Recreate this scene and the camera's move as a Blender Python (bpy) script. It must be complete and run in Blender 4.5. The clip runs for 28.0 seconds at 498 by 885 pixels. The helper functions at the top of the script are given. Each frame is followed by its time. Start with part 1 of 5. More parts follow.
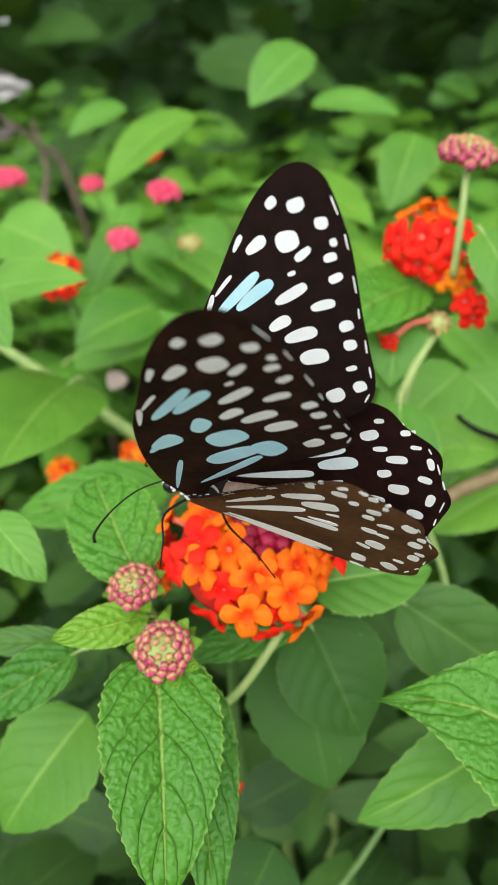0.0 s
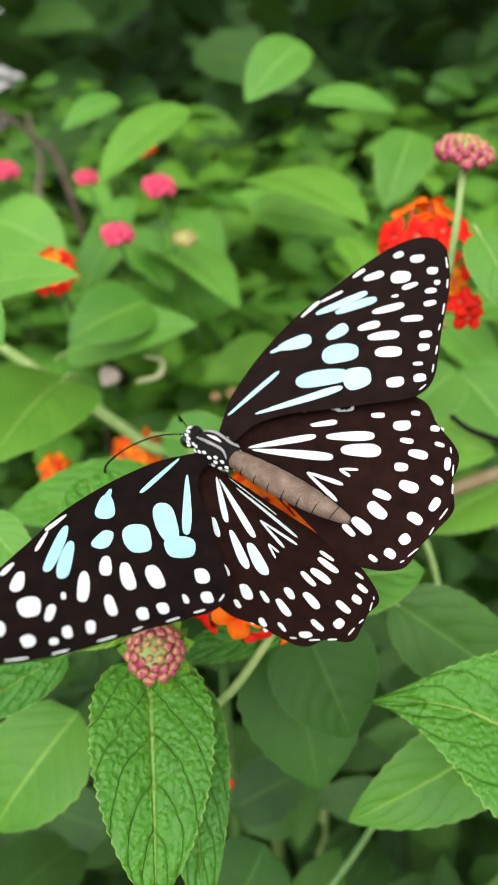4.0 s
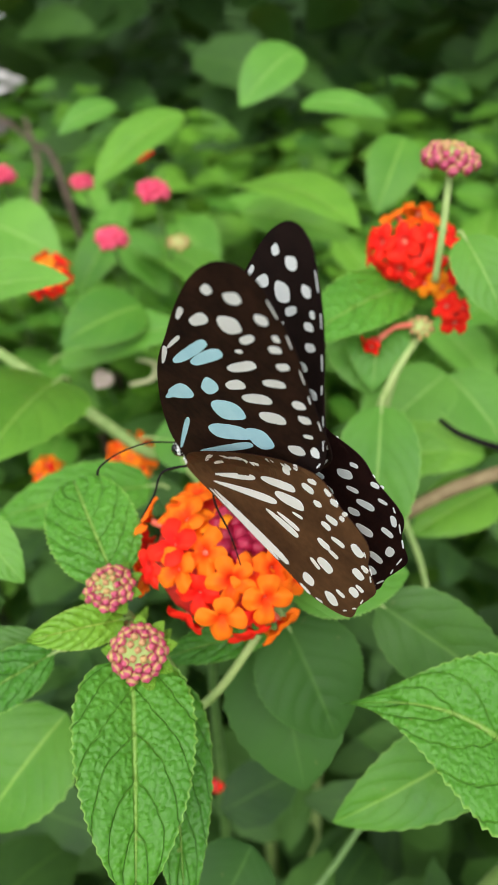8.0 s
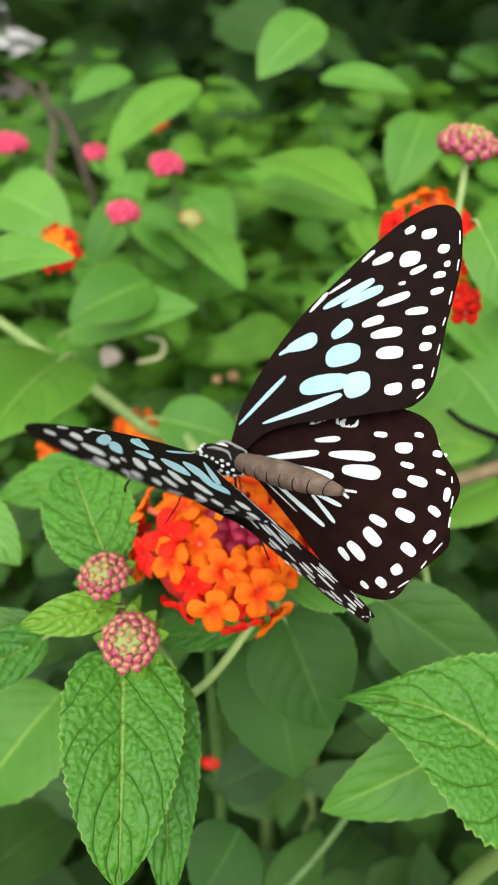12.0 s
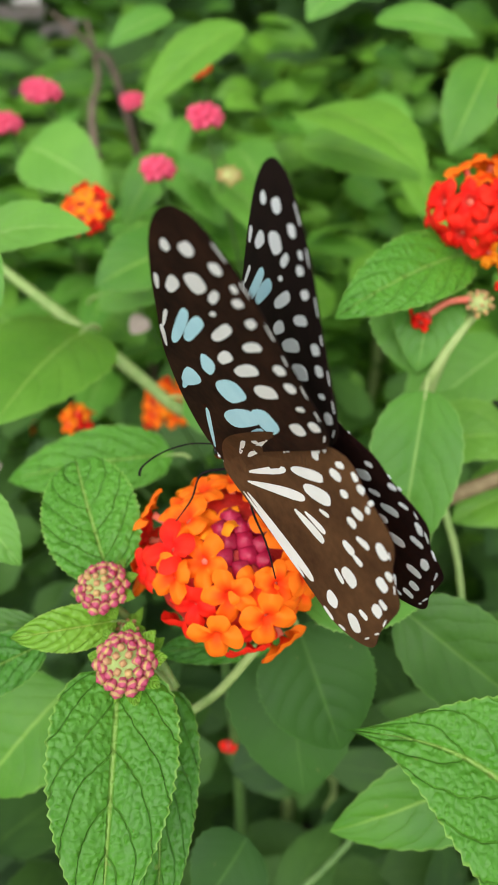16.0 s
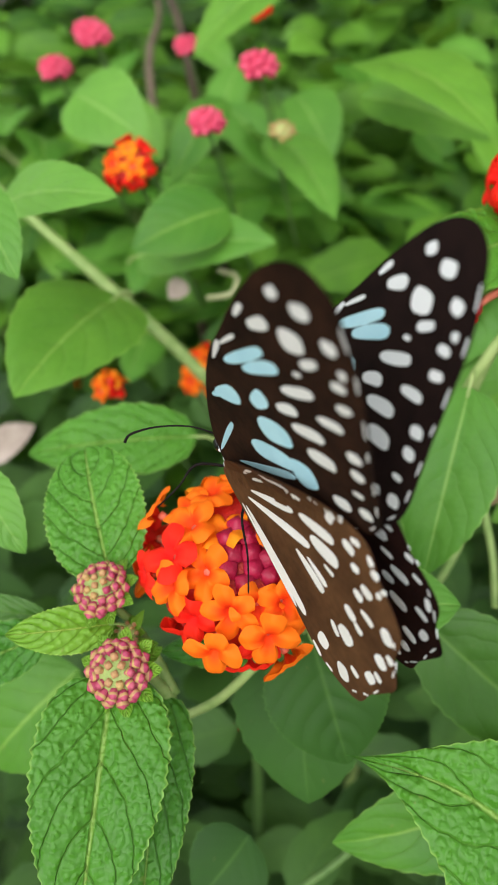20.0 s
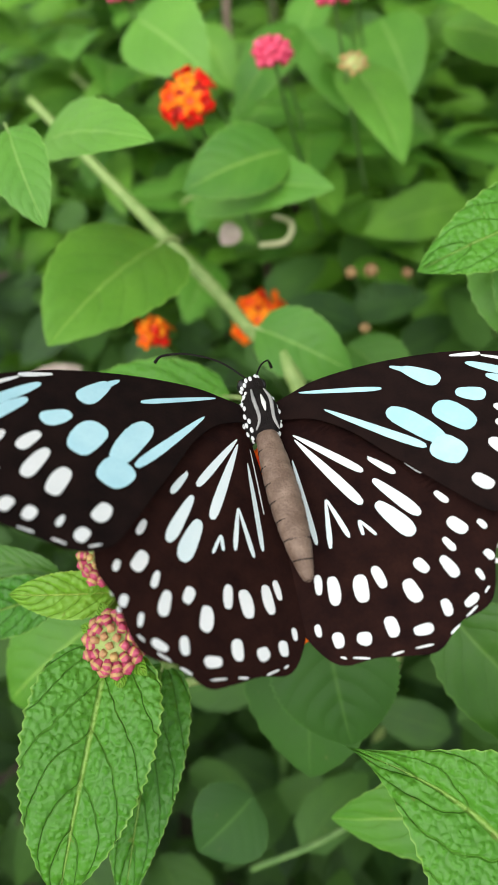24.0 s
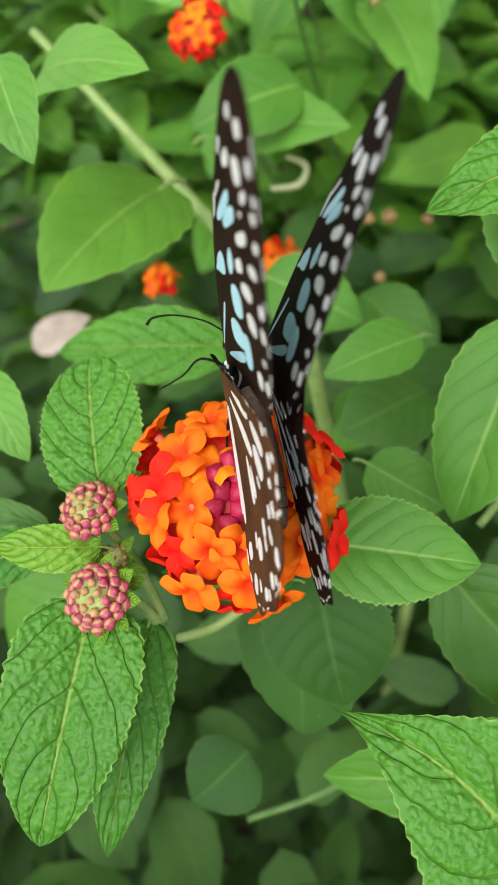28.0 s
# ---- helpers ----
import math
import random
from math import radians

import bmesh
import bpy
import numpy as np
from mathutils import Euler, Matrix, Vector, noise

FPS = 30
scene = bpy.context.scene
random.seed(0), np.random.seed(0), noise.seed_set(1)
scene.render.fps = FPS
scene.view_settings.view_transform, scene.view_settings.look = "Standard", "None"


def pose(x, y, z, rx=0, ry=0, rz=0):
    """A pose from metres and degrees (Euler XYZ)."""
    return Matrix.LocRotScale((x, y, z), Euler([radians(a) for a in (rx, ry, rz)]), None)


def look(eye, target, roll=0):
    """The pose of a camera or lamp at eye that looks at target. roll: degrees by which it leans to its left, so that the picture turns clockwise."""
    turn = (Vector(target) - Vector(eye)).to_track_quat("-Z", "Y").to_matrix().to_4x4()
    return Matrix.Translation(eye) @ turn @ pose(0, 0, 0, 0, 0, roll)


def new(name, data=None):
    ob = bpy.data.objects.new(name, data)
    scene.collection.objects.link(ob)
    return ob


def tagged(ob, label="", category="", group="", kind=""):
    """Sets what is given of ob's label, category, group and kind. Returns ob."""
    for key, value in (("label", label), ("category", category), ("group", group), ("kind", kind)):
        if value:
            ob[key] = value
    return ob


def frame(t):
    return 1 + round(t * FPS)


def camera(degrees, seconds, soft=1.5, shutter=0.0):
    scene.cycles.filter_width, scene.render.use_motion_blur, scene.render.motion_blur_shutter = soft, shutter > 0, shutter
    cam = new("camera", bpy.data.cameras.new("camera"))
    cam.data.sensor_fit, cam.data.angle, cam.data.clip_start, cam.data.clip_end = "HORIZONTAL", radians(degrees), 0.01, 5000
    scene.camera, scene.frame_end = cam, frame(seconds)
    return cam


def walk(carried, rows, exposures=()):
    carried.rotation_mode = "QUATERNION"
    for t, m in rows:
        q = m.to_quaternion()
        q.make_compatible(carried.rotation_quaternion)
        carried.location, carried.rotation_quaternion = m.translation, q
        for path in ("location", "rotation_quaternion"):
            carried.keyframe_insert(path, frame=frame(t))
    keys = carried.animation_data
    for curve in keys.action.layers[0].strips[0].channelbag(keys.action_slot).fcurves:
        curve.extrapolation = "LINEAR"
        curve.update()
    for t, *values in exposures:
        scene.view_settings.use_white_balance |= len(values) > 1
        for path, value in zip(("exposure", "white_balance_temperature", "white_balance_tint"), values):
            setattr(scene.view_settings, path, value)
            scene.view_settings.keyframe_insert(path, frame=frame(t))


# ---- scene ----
cam = camera(40.0, 28.0)
cam.data.dof.use_dof, cam.data.dof.focus_distance, cam.data.dof.aperture_fstop = True, 0.095, 30.0
PATH = [
    (0, pose(0.00100, -0.09872, 0.63702, 60.30, 0.40, 0.70)),
    (1, pose(-0.00089, -0.09867, 0.63632, 60.64, -0.36, 0.64)),
    (2, pose(-0.00046, -0.09877, 0.63699, 60.48, -0.31, 0.51)),
    (3, pose(0.00086, -0.09845, 0.63648, 60.17, -0.29, 0.51)),
    (6, pose(0.00107, -0.09618, 0.64095, 59.51, -0.08, 0.21)),
    (7, pose(0.00175, -0.09749, 0.63990, 59.77, -0.35, 0.14)),
    (8, pose(0.00385, -0.09866, 0.63812, 60.15, -0.35, 0.48)),
    (9, pose(0.00371, -0.09912, 0.63809, 60.04, -0.49, 0.55)),
    (10, pose(0.00530, -0.09806, 0.64025, 59.44, -0.54, 0.67)),
    (11, pose(0.00705, -0.09576, 0.64175, 58.59, -0.72, 1.36)),
    (12, pose(0.00641, -0.09549, 0.64036, 57.83, -1.34, 2.35)),
    (12.5, pose(0.00694, -0.09377, 0.64057, 57.04, -1.56, 3.10)),
    (14.5, pose(0.00833, -0.08461, 0.64243, 54.51, -1.41, 5.47)),
    (15, pose(0.01022, -0.08280, 0.64264, 54.24, -0.74, 5.93)),
    (16, pose(0.01080, -0.07957, 0.64196, 53.62, -0.85, 6.67)),
    (17, pose(0.01408, -0.07660, 0.64196, 52.95, -0.61, 7.76)),
    (18, pose(0.01754, -0.07318, 0.64231, 52.51, -0.22, 9.24)),
    (19, pose(0.01718, -0.07041, 0.64266, 51.40, -0.19, 10.69)),
    (20, pose(0.01524, -0.06639, 0.64303, 49.50, -0.51, 12.11)),
    (21, pose(0.01551, -0.06416, 0.64222, 47.82, -0.32, 13.93)),
    (21.5, pose(0.01562, -0.06367, 0.64104, 47.27, 0.00, 14.81)),
    (23.5, pose(0.02061, -0.05796, 0.64295, 44.84, 0.52, 18.36)),
    (24, pose(0.02122, -0.05624, 0.64366, 44.32, 0.62, 18.74)),
    (25, pose(0.02149, -0.05499, 0.64360, 43.21, 1.11, 19.49)),
    (26, pose(0.01997, -0.05312, 0.64287, 41.59, 1.11, 20.10)),
    (27, pose(0.02149, -0.05250, 0.64191, 41.00, 1.03, 20.33)),
    (28, pose(0.02513, -0.05132, 0.63956, 40.53, 1.53, 20.78)),
]
walk(cam, PATH, [(0, 1.02), (12, 1.0), (17, 0.9), (21, 0.84), (24, 0.92), (26, 1.0), (28, 1.02)])

# ---- world, sun, exposure ----
sky_world = bpy.data.worlds.new("world")
scene.world = sky_world
sky_world.use_nodes = True
wn = sky_world.node_tree
sky = wn.nodes.new("ShaderNodeTexSky")
sky.sky_type, sky.sun_disc, sky.sun_elevation, sky.sun_rotation = "NISHITA", False, radians(50), radians(190)
wn.nodes["Background"].inputs["Strength"].default_value = 0.15
cloud = wn.nodes.new("ShaderNodeHueSaturation")
cloud.inputs["Saturation"].default_value = 0.12
wn.links.new(sky.outputs["Color"], cloud.inputs["Color"])
wn.links.new(cloud.outputs["Color"], wn.nodes["Background"].inputs["Color"])
sun = new("sun", bpy.data.lights.new("sun", "SUN"))
sun.data.energy, sun.data.angle, sun.data.color = 1.3, radians(60), (1.0, 0.96, 0.9)
sun.matrix_world = look((-0.25, -1.5, 2.3), (0, 0, 0.5))


# ---- materials ----
def nodes_of(name):
    m = bpy.data.materials.new(name)
    m.use_nodes = True
    nt = m.node_tree
    return m, nt, nt.nodes["Principled BSDF"], nt.nodes["Material Output"]


def add(nt, kind, **values):
    n = nt.nodes.new(kind)
    for key, v in values.items():
        if key in n.inputs:
            n.inputs[key].default_value = v
    return n


def ramp(nt, source, stops):
    r = nt.nodes.new("ShaderNodeValToRGB")
    while len(r.color_ramp.elements) < len(stops):
        r.color_ramp.elements.new(0.5)
    for el, (at, c) in zip(r.color_ramp.elements, stops):
        el.position, el.color = at, (*c, 1)
    nt.links.new(source, r.inputs["Fac"])
    return r.outputs["Color"]


def mixed(nt, fac, a, b, mode="MIX"):
    m = nt.nodes.new("ShaderNodeMix")
    m.data_type, m.blend_type = "RGBA", mode
    for sock, v in ((m.inputs[0], fac), (m.inputs[6], a), (m.inputs[7], b)):
        if isinstance(v, (int, float)):
            sock.default_value = v
        elif isinstance(v, tuple):
            sock.default_value = (*v, 1)
        else:
            nt.links.new(v, sock)
    return m.outputs[2]


def maths(nt, op, a, b=0.0, c=0.0):
    m = nt.nodes.new("ShaderNodeMath")
    m.operation = op
    for sock, v in zip(m.inputs, (a, b, c)):
        if isinstance(v, (int, float)):
            sock.default_value = v
        else:
            nt.links.new(v, sock)
    return m.outputs[0]


def bump(nt, bsdf, height, strength, distance):
    b = nt.nodes.new("ShaderNodeBump")
    b.inputs["Strength"].default_value, b.inputs["Distance"].default_value = strength, distance
    nt.links.new(height, b.inputs["Height"])
    nt.links.new(b.outputs["Normal"], bsdf.inputs["Normal"])


def leaf_material(name, low, high, vein, rough=0.5, island=False, relief=0.4, pairs=6.0):
    """Green blade: pale midrib, sunken side veins, fine puckered net between them, thin pale rim."""
    m, nt, b, out = nodes_of(name)
    uv = nt.nodes.new("ShaderNodeUVMap")
    sep = nt.nodes.new("ShaderNodeSeparateXYZ")
    nt.links.new(uv.outputs["UV"], sep.inputs[0])
    tc = nt.nodes.new("ShaderNodeTexCoord")
    wave = add(nt, "ShaderNodeTexNoise", Scale=160.0, Detail=2.0)
    nt.links.new(tc.outputs["Object"], wave.inputs["Vector"])
    v = maths(nt, "ABSOLUTE", maths(nt, "MULTIPLY_ADD", sep.outputs["Y"], 2.0, -1.0))
    lean = maths(nt, "MULTIPLY_ADD", v, -1.1, maths(nt, "MULTIPLY", maths(nt, "MULTIPLY", v, v), -0.9))
    phase = maths(nt, "ADD", maths(nt, "MULTIPLY_ADD", wave.outputs["Fac"], 0.7, lean), maths(nt, "MULTIPLY", sep.outputs["X"], pairs))
    saw = maths(nt, "ABSOLUTE", maths(nt, "SUBTRACT", maths(nt, "FRACT", phase), 0.5))
    side = maths(nt, "MAXIMUM", maths(nt, "MULTIPLY", maths(nt, "SUBTRACT", saw, 0.452), 20.0), 0.0)
    quilt = maths(nt, "MULTIPLY", saw, saw)
    mid = maths(nt, "MINIMUM", maths(nt, "MAXIMUM", maths(nt, "MULTIPLY_ADD", v, -26.0, 1.4), 0.0), 1.0)
    rim = maths(nt, "MAXIMUM", maths(nt, "MULTIPLY_ADD", v, 30.0, -29.0), 0.0)
    geo = nt.nodes.new("ShaderNodeNewGeometry") if island else nt.nodes.new("ShaderNodeObjectInfo")
    rnd = geo.outputs["Random Per Island"] if island else geo.outputs["Random"]
    big = add(nt, "ShaderNodeTexNoise", Scale=70.0, Detail=3.0)
    nt.links.new(tc.outputs["Object"], big.inputs["Vector"])
    warp = add(nt, "ShaderNodeTexNoise", Scale=500.0, Detail=2.0)
    nt.links.new(tc.outputs["Object"], warp.inputs["Vector"])
    cells = add(nt, "ShaderNodeTexVoronoi", Scale=1050.0, Smoothness=0.35)
    cells.feature = "SMOOTH_F1"
    nt.links.new(mixed(nt, 0.0009, tc.outputs["Object"], warp.outputs["Color"], "ADD"), cells.inputs["Vector"])
    shade = maths(nt, "MULTIPLY_ADD", big.outputs["Fac"], 0.8, maths(nt, "MULTIPLY_ADD", rnd, 0.65, -0.25))
    col = ramp(nt, shade, [(0.1, low), (0.9, high)])
    dark = tuple(c * 0.45 for c in low)
    col = mixed(nt, maths(nt, "MULTIPLY", maths(nt, "MULTIPLY", cells.outputs["Distance"], cells.outputs["Distance"]), 0.45 * relief), col, dark)
    col = mixed(nt, maths(nt, "MULTIPLY", side, 0.26), col, tuple(0.6 * d + 0.4 * e for d, e in zip(dark, vein)))
    col = mixed(nt, maths(nt, "MULTIPLY", mid, 0.7), col, vein)
    col = mixed(nt, maths(nt, "MULTIPLY", rim, 0.6), col, tuple(min(1.0, 1.25 * c) for c in vein))
    specks = add(nt, "ShaderNodeTexNoise", Scale=420.0, Detail=2.0)
    nt.links.new(tc.outputs["Object"], specks.inputs["Vector"])
    col = mixed(nt, maths(nt, "MULTIPLY", maths(nt, "GREATER_THAN", specks.outputs["Fac"], 0.74), 0.3), col, (0.22, 0.2, 0.06))
    nt.links.new(col, b.inputs["Base Color"])
    nt.links.new(maths(nt, "MULTIPLY_ADD", big.outputs["Fac"], 0.25, rough - 0.08), b.inputs["Roughness"])
    b.inputs["Specular IOR Level"].default_value = 0.35
    h = maths(nt, "SUBTRACT", maths(nt, "MULTIPLY", cells.outputs["Distance"], -1.3 * relief), maths(nt, "MULTIPLY_ADD", quilt, 2.0, maths(nt, "MULTIPLY", side, 0.5)))
    h = maths(nt, "MULTIPLY_ADD", mid, -0.6, h)
    bump(nt, b, h, relief, 0.0005)
    tr = nt.nodes.new("ShaderNodeBsdfTranslucent")
    nt.links.new(mixed(nt, 0.5, col, (0.3, 0.5, 0.05)), tr.inputs["Color"])
    mx = nt.nodes.new("ShaderNodeMixShader")
    mx.inputs[0].default_value = 0.22
    nt.links.new(b.outputs[0], mx.inputs[1])
    nt.links.new(tr.outputs[0], mx.inputs[2])
    nt.links.new(mx.outputs[0], out.inputs["Surface"])
    return m


def grain_material(name, low, high, scale, rough=0.5, relief=0.3, distance=0.0003, metal=0.0, spec=0.5, translucent=0.0):
    m, nt, b, out = nodes_of(name)
    tc = nt.nodes.new("ShaderNodeTexCoord")
    n1 = add(nt, "ShaderNodeTexNoise", Scale=scale, Detail=4.0)
    n2 = add(nt, "ShaderNodeTexNoise", Scale=scale * 7, Detail=2.0)
    for n in (n1, n2):
        nt.links.new(tc.outputs["Object"], n.inputs["Vector"])
    info = nt.nodes.new("ShaderNodeObjectInfo")
    f = maths(nt, "MULTIPLY_ADD", n2.outputs["Fac"], 0.3, maths(nt, "MULTIPLY", n1.outputs["Fac"], 0.7))
    f = maths(nt, "ADD", f, maths(nt, "MULTIPLY_ADD", info.outputs["Random"], 0.3, -0.15))
    col = ramp(nt, f, [(0.3, low), (0.7, high)])
    nt.links.new(col, b.inputs["Base Color"])
    b.inputs["Roughness"].default_value, b.inputs["Specular IOR Level"].default_value, b.inputs["Metallic"].default_value = rough, spec, metal
    bump(nt, b, n2.outputs["Fac"], relief, distance)
    if translucent:
        tr = nt.nodes.new("ShaderNodeBsdfTranslucent")
        nt.links.new(col, tr.inputs["Color"])
        mx = nt.nodes.new("ShaderNodeMixShader")
        mx.inputs[0].default_value = translucent
        nt.links.new(b.outputs[0], mx.inputs[1])
        nt.links.new(tr.outputs[0], mx.inputs[2])
        nt.links.new(mx.outputs[0], out.inputs["Surface"])
    return m


def petal_material(name, inner, outer, throat):
    m, nt, b, out = nodes_of(name)
    uv = nt.nodes.new("ShaderNodeUVMap")
    sep = nt.nodes.new("ShaderNodeSeparateXYZ")
    nt.links.new(uv.outputs["UV"], sep.inputs[0])
    tc = nt.nodes.new("ShaderNodeTexCoord")
    n = add(nt, "ShaderNodeTexNoise", Scale=500.0, Detail=3.0)
    nt.links.new(tc.outputs["Object"], n.inputs["Vector"])
    info = nt.nodes.new("ShaderNodeObjectInfo")
    tint = add(nt, "ShaderNodeTexNoise", Scale=230.0, Detail=1.0)
    nt.links.new(tc.outputs["Object"], tint.inputs["Vector"])
    f = maths(nt, "ADD", sep.outputs["X"], maths(nt, "MULTIPLY_ADD", tint.outputs["Fac"], 0.6, maths(nt, "MULTIPLY_ADD", info.outputs["Random"], 0.25, -0.4)))
    col = ramp(nt, f, [(0.08, throat), (0.3, inner), (0.75, outer), (1.0, outer)])
    nt.links.new(col, b.inputs["Base Color"])
    b.inputs["Roughness"].default_value, b.inputs["Specular IOR Level"].default_value = 0.6, 0.12
    bump(nt, b, n.outputs["Fac"], 0.3, 0.0003)
    tr = nt.nodes.new("ShaderNodeBsdfTranslucent")
    nt.links.new(col, tr.inputs["Color"])
    mx = nt.nodes.new("ShaderNodeMixShader")
    mx.inputs[0].default_value = 0.25
    nt.links.new(b.outputs[0], mx.inputs[1])
    nt.links.new(tr.outputs[0], mx.inputs[2])
    nt.links.new(mx.outputs[0], out.inputs["Surface"])
    return m


LEAF_FRONT = leaf_material("leaf_green", (0.044, 0.185, 0.013), (0.1, 0.315, 0.024), (0.25, 0.41, 0.08), 0.4, relief=1.0, pairs=5.0)
LEAF_YOUNG = leaf_material("leaf_young", (0.13, 0.31, 0.02), (0.22, 0.45, 0.036), (0.425, 0.580, 0.102), 0.42, relief=0.8)
LEAF_MID = leaf_material("leaf_mid", (0.053, 0.190, 0.014), (0.142, 0.340, 0.030), (0.236, 0.420, 0.068), 0.45)
LEAF_LIGHT = leaf_material("leaf_light", (0.07, 0.225, 0.022), (0.145, 0.36, 0.044), (0.25, 0.44, 0.1), 0.45)
# darker copy of leaf_mid; low leaves carry their shade in this colour
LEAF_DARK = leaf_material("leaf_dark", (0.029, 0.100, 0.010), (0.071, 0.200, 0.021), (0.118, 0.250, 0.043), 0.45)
# leaf green darkened to stand in for shade around the flower head
LEAF_SHADE = leaf_material("leaf_shade", (0.014, 0.062, 0.006), (0.034, 0.115, 0.011), (0.06, 0.15, 0.022), 0.62, relief=0.25)
LEAF_FILL = leaf_material("leaf_fill", (0.02, 0.085, 0.007), (0.12, 0.3, 0.02), (0.189, 0.360, 0.051), 0.5, island=True)
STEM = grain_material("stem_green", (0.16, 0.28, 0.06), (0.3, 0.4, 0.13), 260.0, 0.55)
# darkened copy of stem_green, shade painted into stems deep in the foliage
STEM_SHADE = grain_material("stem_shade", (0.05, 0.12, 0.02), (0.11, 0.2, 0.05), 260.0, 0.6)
STEM_WOOD = grain_material("stem_wood", (0.18, 0.13, 0.06), (0.36, 0.3, 0.15), 200.0, 0.7)
ORANGE = petal_material("petal_orange", (0.92, 0.065, 0.005), (0.95, 0.19, 0.009), (0.6, 0.012, 0.004))
RED = petal_material("petal_red", (0.84, 0.012, 0.008), (0.9, 0.028, 0.012), (0.6, 0.03, 0.02))
AMBER = petal_material("petal_amber", (0.95, 0.19, 0.008), (0.96, 0.3, 0.012), (0.9, 0.08, 0.008))
MAGENTA = grain_material("bud_magenta", (0.28, 0.004, 0.03), (0.46, 0.008, 0.06), 400.0, 0.5, translucent=0.1)
HEAD_RED = grain_material("head_red", (0.35, 0.008, 0.008), (0.62, 0.03, 0.01), 300.0, 0.6, 0.6)
BUD_PINK = grain_material("bud_pink", (0.34, 0.03, 0.085), (0.46, 0.085, 0.14), 500.0, 0.6)
BUD_PALE = grain_material("bud_pale", (0.4, 0.2, 0.1), (0.46, 0.32, 0.1), 500.0, 0.6)
BUD_FAR = grain_material("bud_far", (0.55, 0.03, 0.09), (0.7, 0.09, 0.17), 300.0, 0.55)
CALYX = grain_material("calyx_green", (0.25, 0.34, 0.09), (0.4, 0.45, 0.16), 500.0, 0.6)
PINK_TUBE = grain_material("tube_pink", (0.62, 0.1, 0.06), (0.72, 0.2, 0.12), 400.0, 0.55)
WING_TOP = grain_material("wing_black", (0.003, 0.002, 0.002), (0.012, 0.006, 0.005), 350.0, 0.8, 0.3, 0.0001, spec=0.06)
WING_TOP_HIND = grain_material("wing_dark_brown", (0.006, 0.002, 0.002), (0.02, 0.007, 0.005), 350.0, 0.8, 0.3, 0.0001, spec=0.06)
WING_UNDER = grain_material("wing_under_dark", (0.004, 0.0025, 0.002), (0.03, 0.013, 0.007), 160.0, 0.8, 0.3, 0.0001, spec=0.06)
WING_UNDER_HIND = grain_material("wing_under_brown", (0.03, 0.0125, 0.005), (0.095, 0.045, 0.018), 120.0, 0.8, 0.3, 0.0001, spec=0.08)
SCALE_BLUE = grain_material("scale_blue", (0.37, 0.66, 0.74), (0.48, 0.76, 0.82), 300.0, 0.6, 0.2, 0.0001, translucent=0.12)
SCALE_PALE = grain_material("scale_pale", (0.66, 0.79, 0.8), (0.75, 0.84, 0.84), 300.0, 0.6, 0.2, 0.0001, translucent=0.12)
SCALE_GREY = grain_material("scale_grey", (0.2, 0.2, 0.19), (0.42, 0.42, 0.4), 600.0, 0.7)
SCALE_WHITE = grain_material("scale_white", (0.7, 0.74, 0.73), (0.78, 0.8, 0.79), 300.0, 0.6, 0.2, 0.0001, translucent=0.12)
SCALE_CREAM = grain_material("scale_cream", (0.7, 0.7, 0.65), (0.78, 0.78, 0.74), 300.0, 0.6, 0.2, 0.0001, translucent=0.12)
FUR_BLACK = grain_material("fur_black", (0.004, 0.003, 0.003), (0.016, 0.012, 0.011), 900.0, 0.75, 0.8, 0.0004, spec=0.15)
ABDOMEN = grain_material("abdomen_brown", (0.12, 0.075, 0.05), (0.27, 0.19, 0.14), 500.0, 0.6, 0.6, 0.0003)
EYE = grain_material("eye_black", (0.004, 0.004, 0.004), (0.012, 0.012, 0.012), 900.0, 0.12)
SOIL = grain_material("soil", (0.02, 0.018, 0.012), (0.07, 0.055, 0.035), 9.0, 0.95, 0.8, 0.01)
# dark copy of leaf_fill, shade of low and far leaves put into colour
LEAF_FILL_SHADE = leaf_material("leaf_fill_shade", (0.014, 0.050, 0.009), (0.059, 0.150, 0.021), (0.071, 0.160, 0.025), 0.6, island=True)
HEDGE_FAR = grain_material("hedge_far", (0.012, 0.045, 0.01), (0.07, 0.17, 0.03), 5.0, 0.8, 0.8, 0.03)
PATHSTONE = grain_material("path_stone", (0.35, 0.34, 0.31), (0.5, 0.49, 0.45), 3.0, 0.9, 0.5, 0.01)
SEED = grain_material("seed_brown", (0.16, 0.08, 0.03), (0.32, 0.2, 0.08), 400.0, 0.7)
DRY = grain_material("dry_leaf", (0.34, 0.27, 0.22), (0.5, 0.42, 0.36), 200.0, 0.7, translucent=0.2)
DRYSTALK = grain_material("dry_stalk", (0.35, 0.38, 0.18), (0.5, 0.5, 0.3), 200.0, 0.7)
TWIG = grain_material("twig", (0.05, 0.032, 0.02), (0.15, 0.11, 0.075), 60.0, 0.85)

# ---- helpers of the scene ----
ORIGIN = {}


def thing(name, at, label, category, group="", kind=""):
    ob = new(name)
    ob.empty_display_size = 0.005
    ob.location = at
    ORIGIN[ob] = Vector(at)
    return tagged(ob, label, category, group, kind)


def place(name, data, parent, at, label="", turn=None):
    """A mesh under a thing or part, whose origin lies at a place of the world."""
    ob = new(name, data)
    ob.parent = parent
    ORIGIN[ob] = Vector(at)
    ob.location = Vector(at) - ORIGIN[parent]
    if turn:
        ob.rotation_mode = "QUATERNION"
        ob.rotation_quaternion = turn
    return tagged(ob, label)


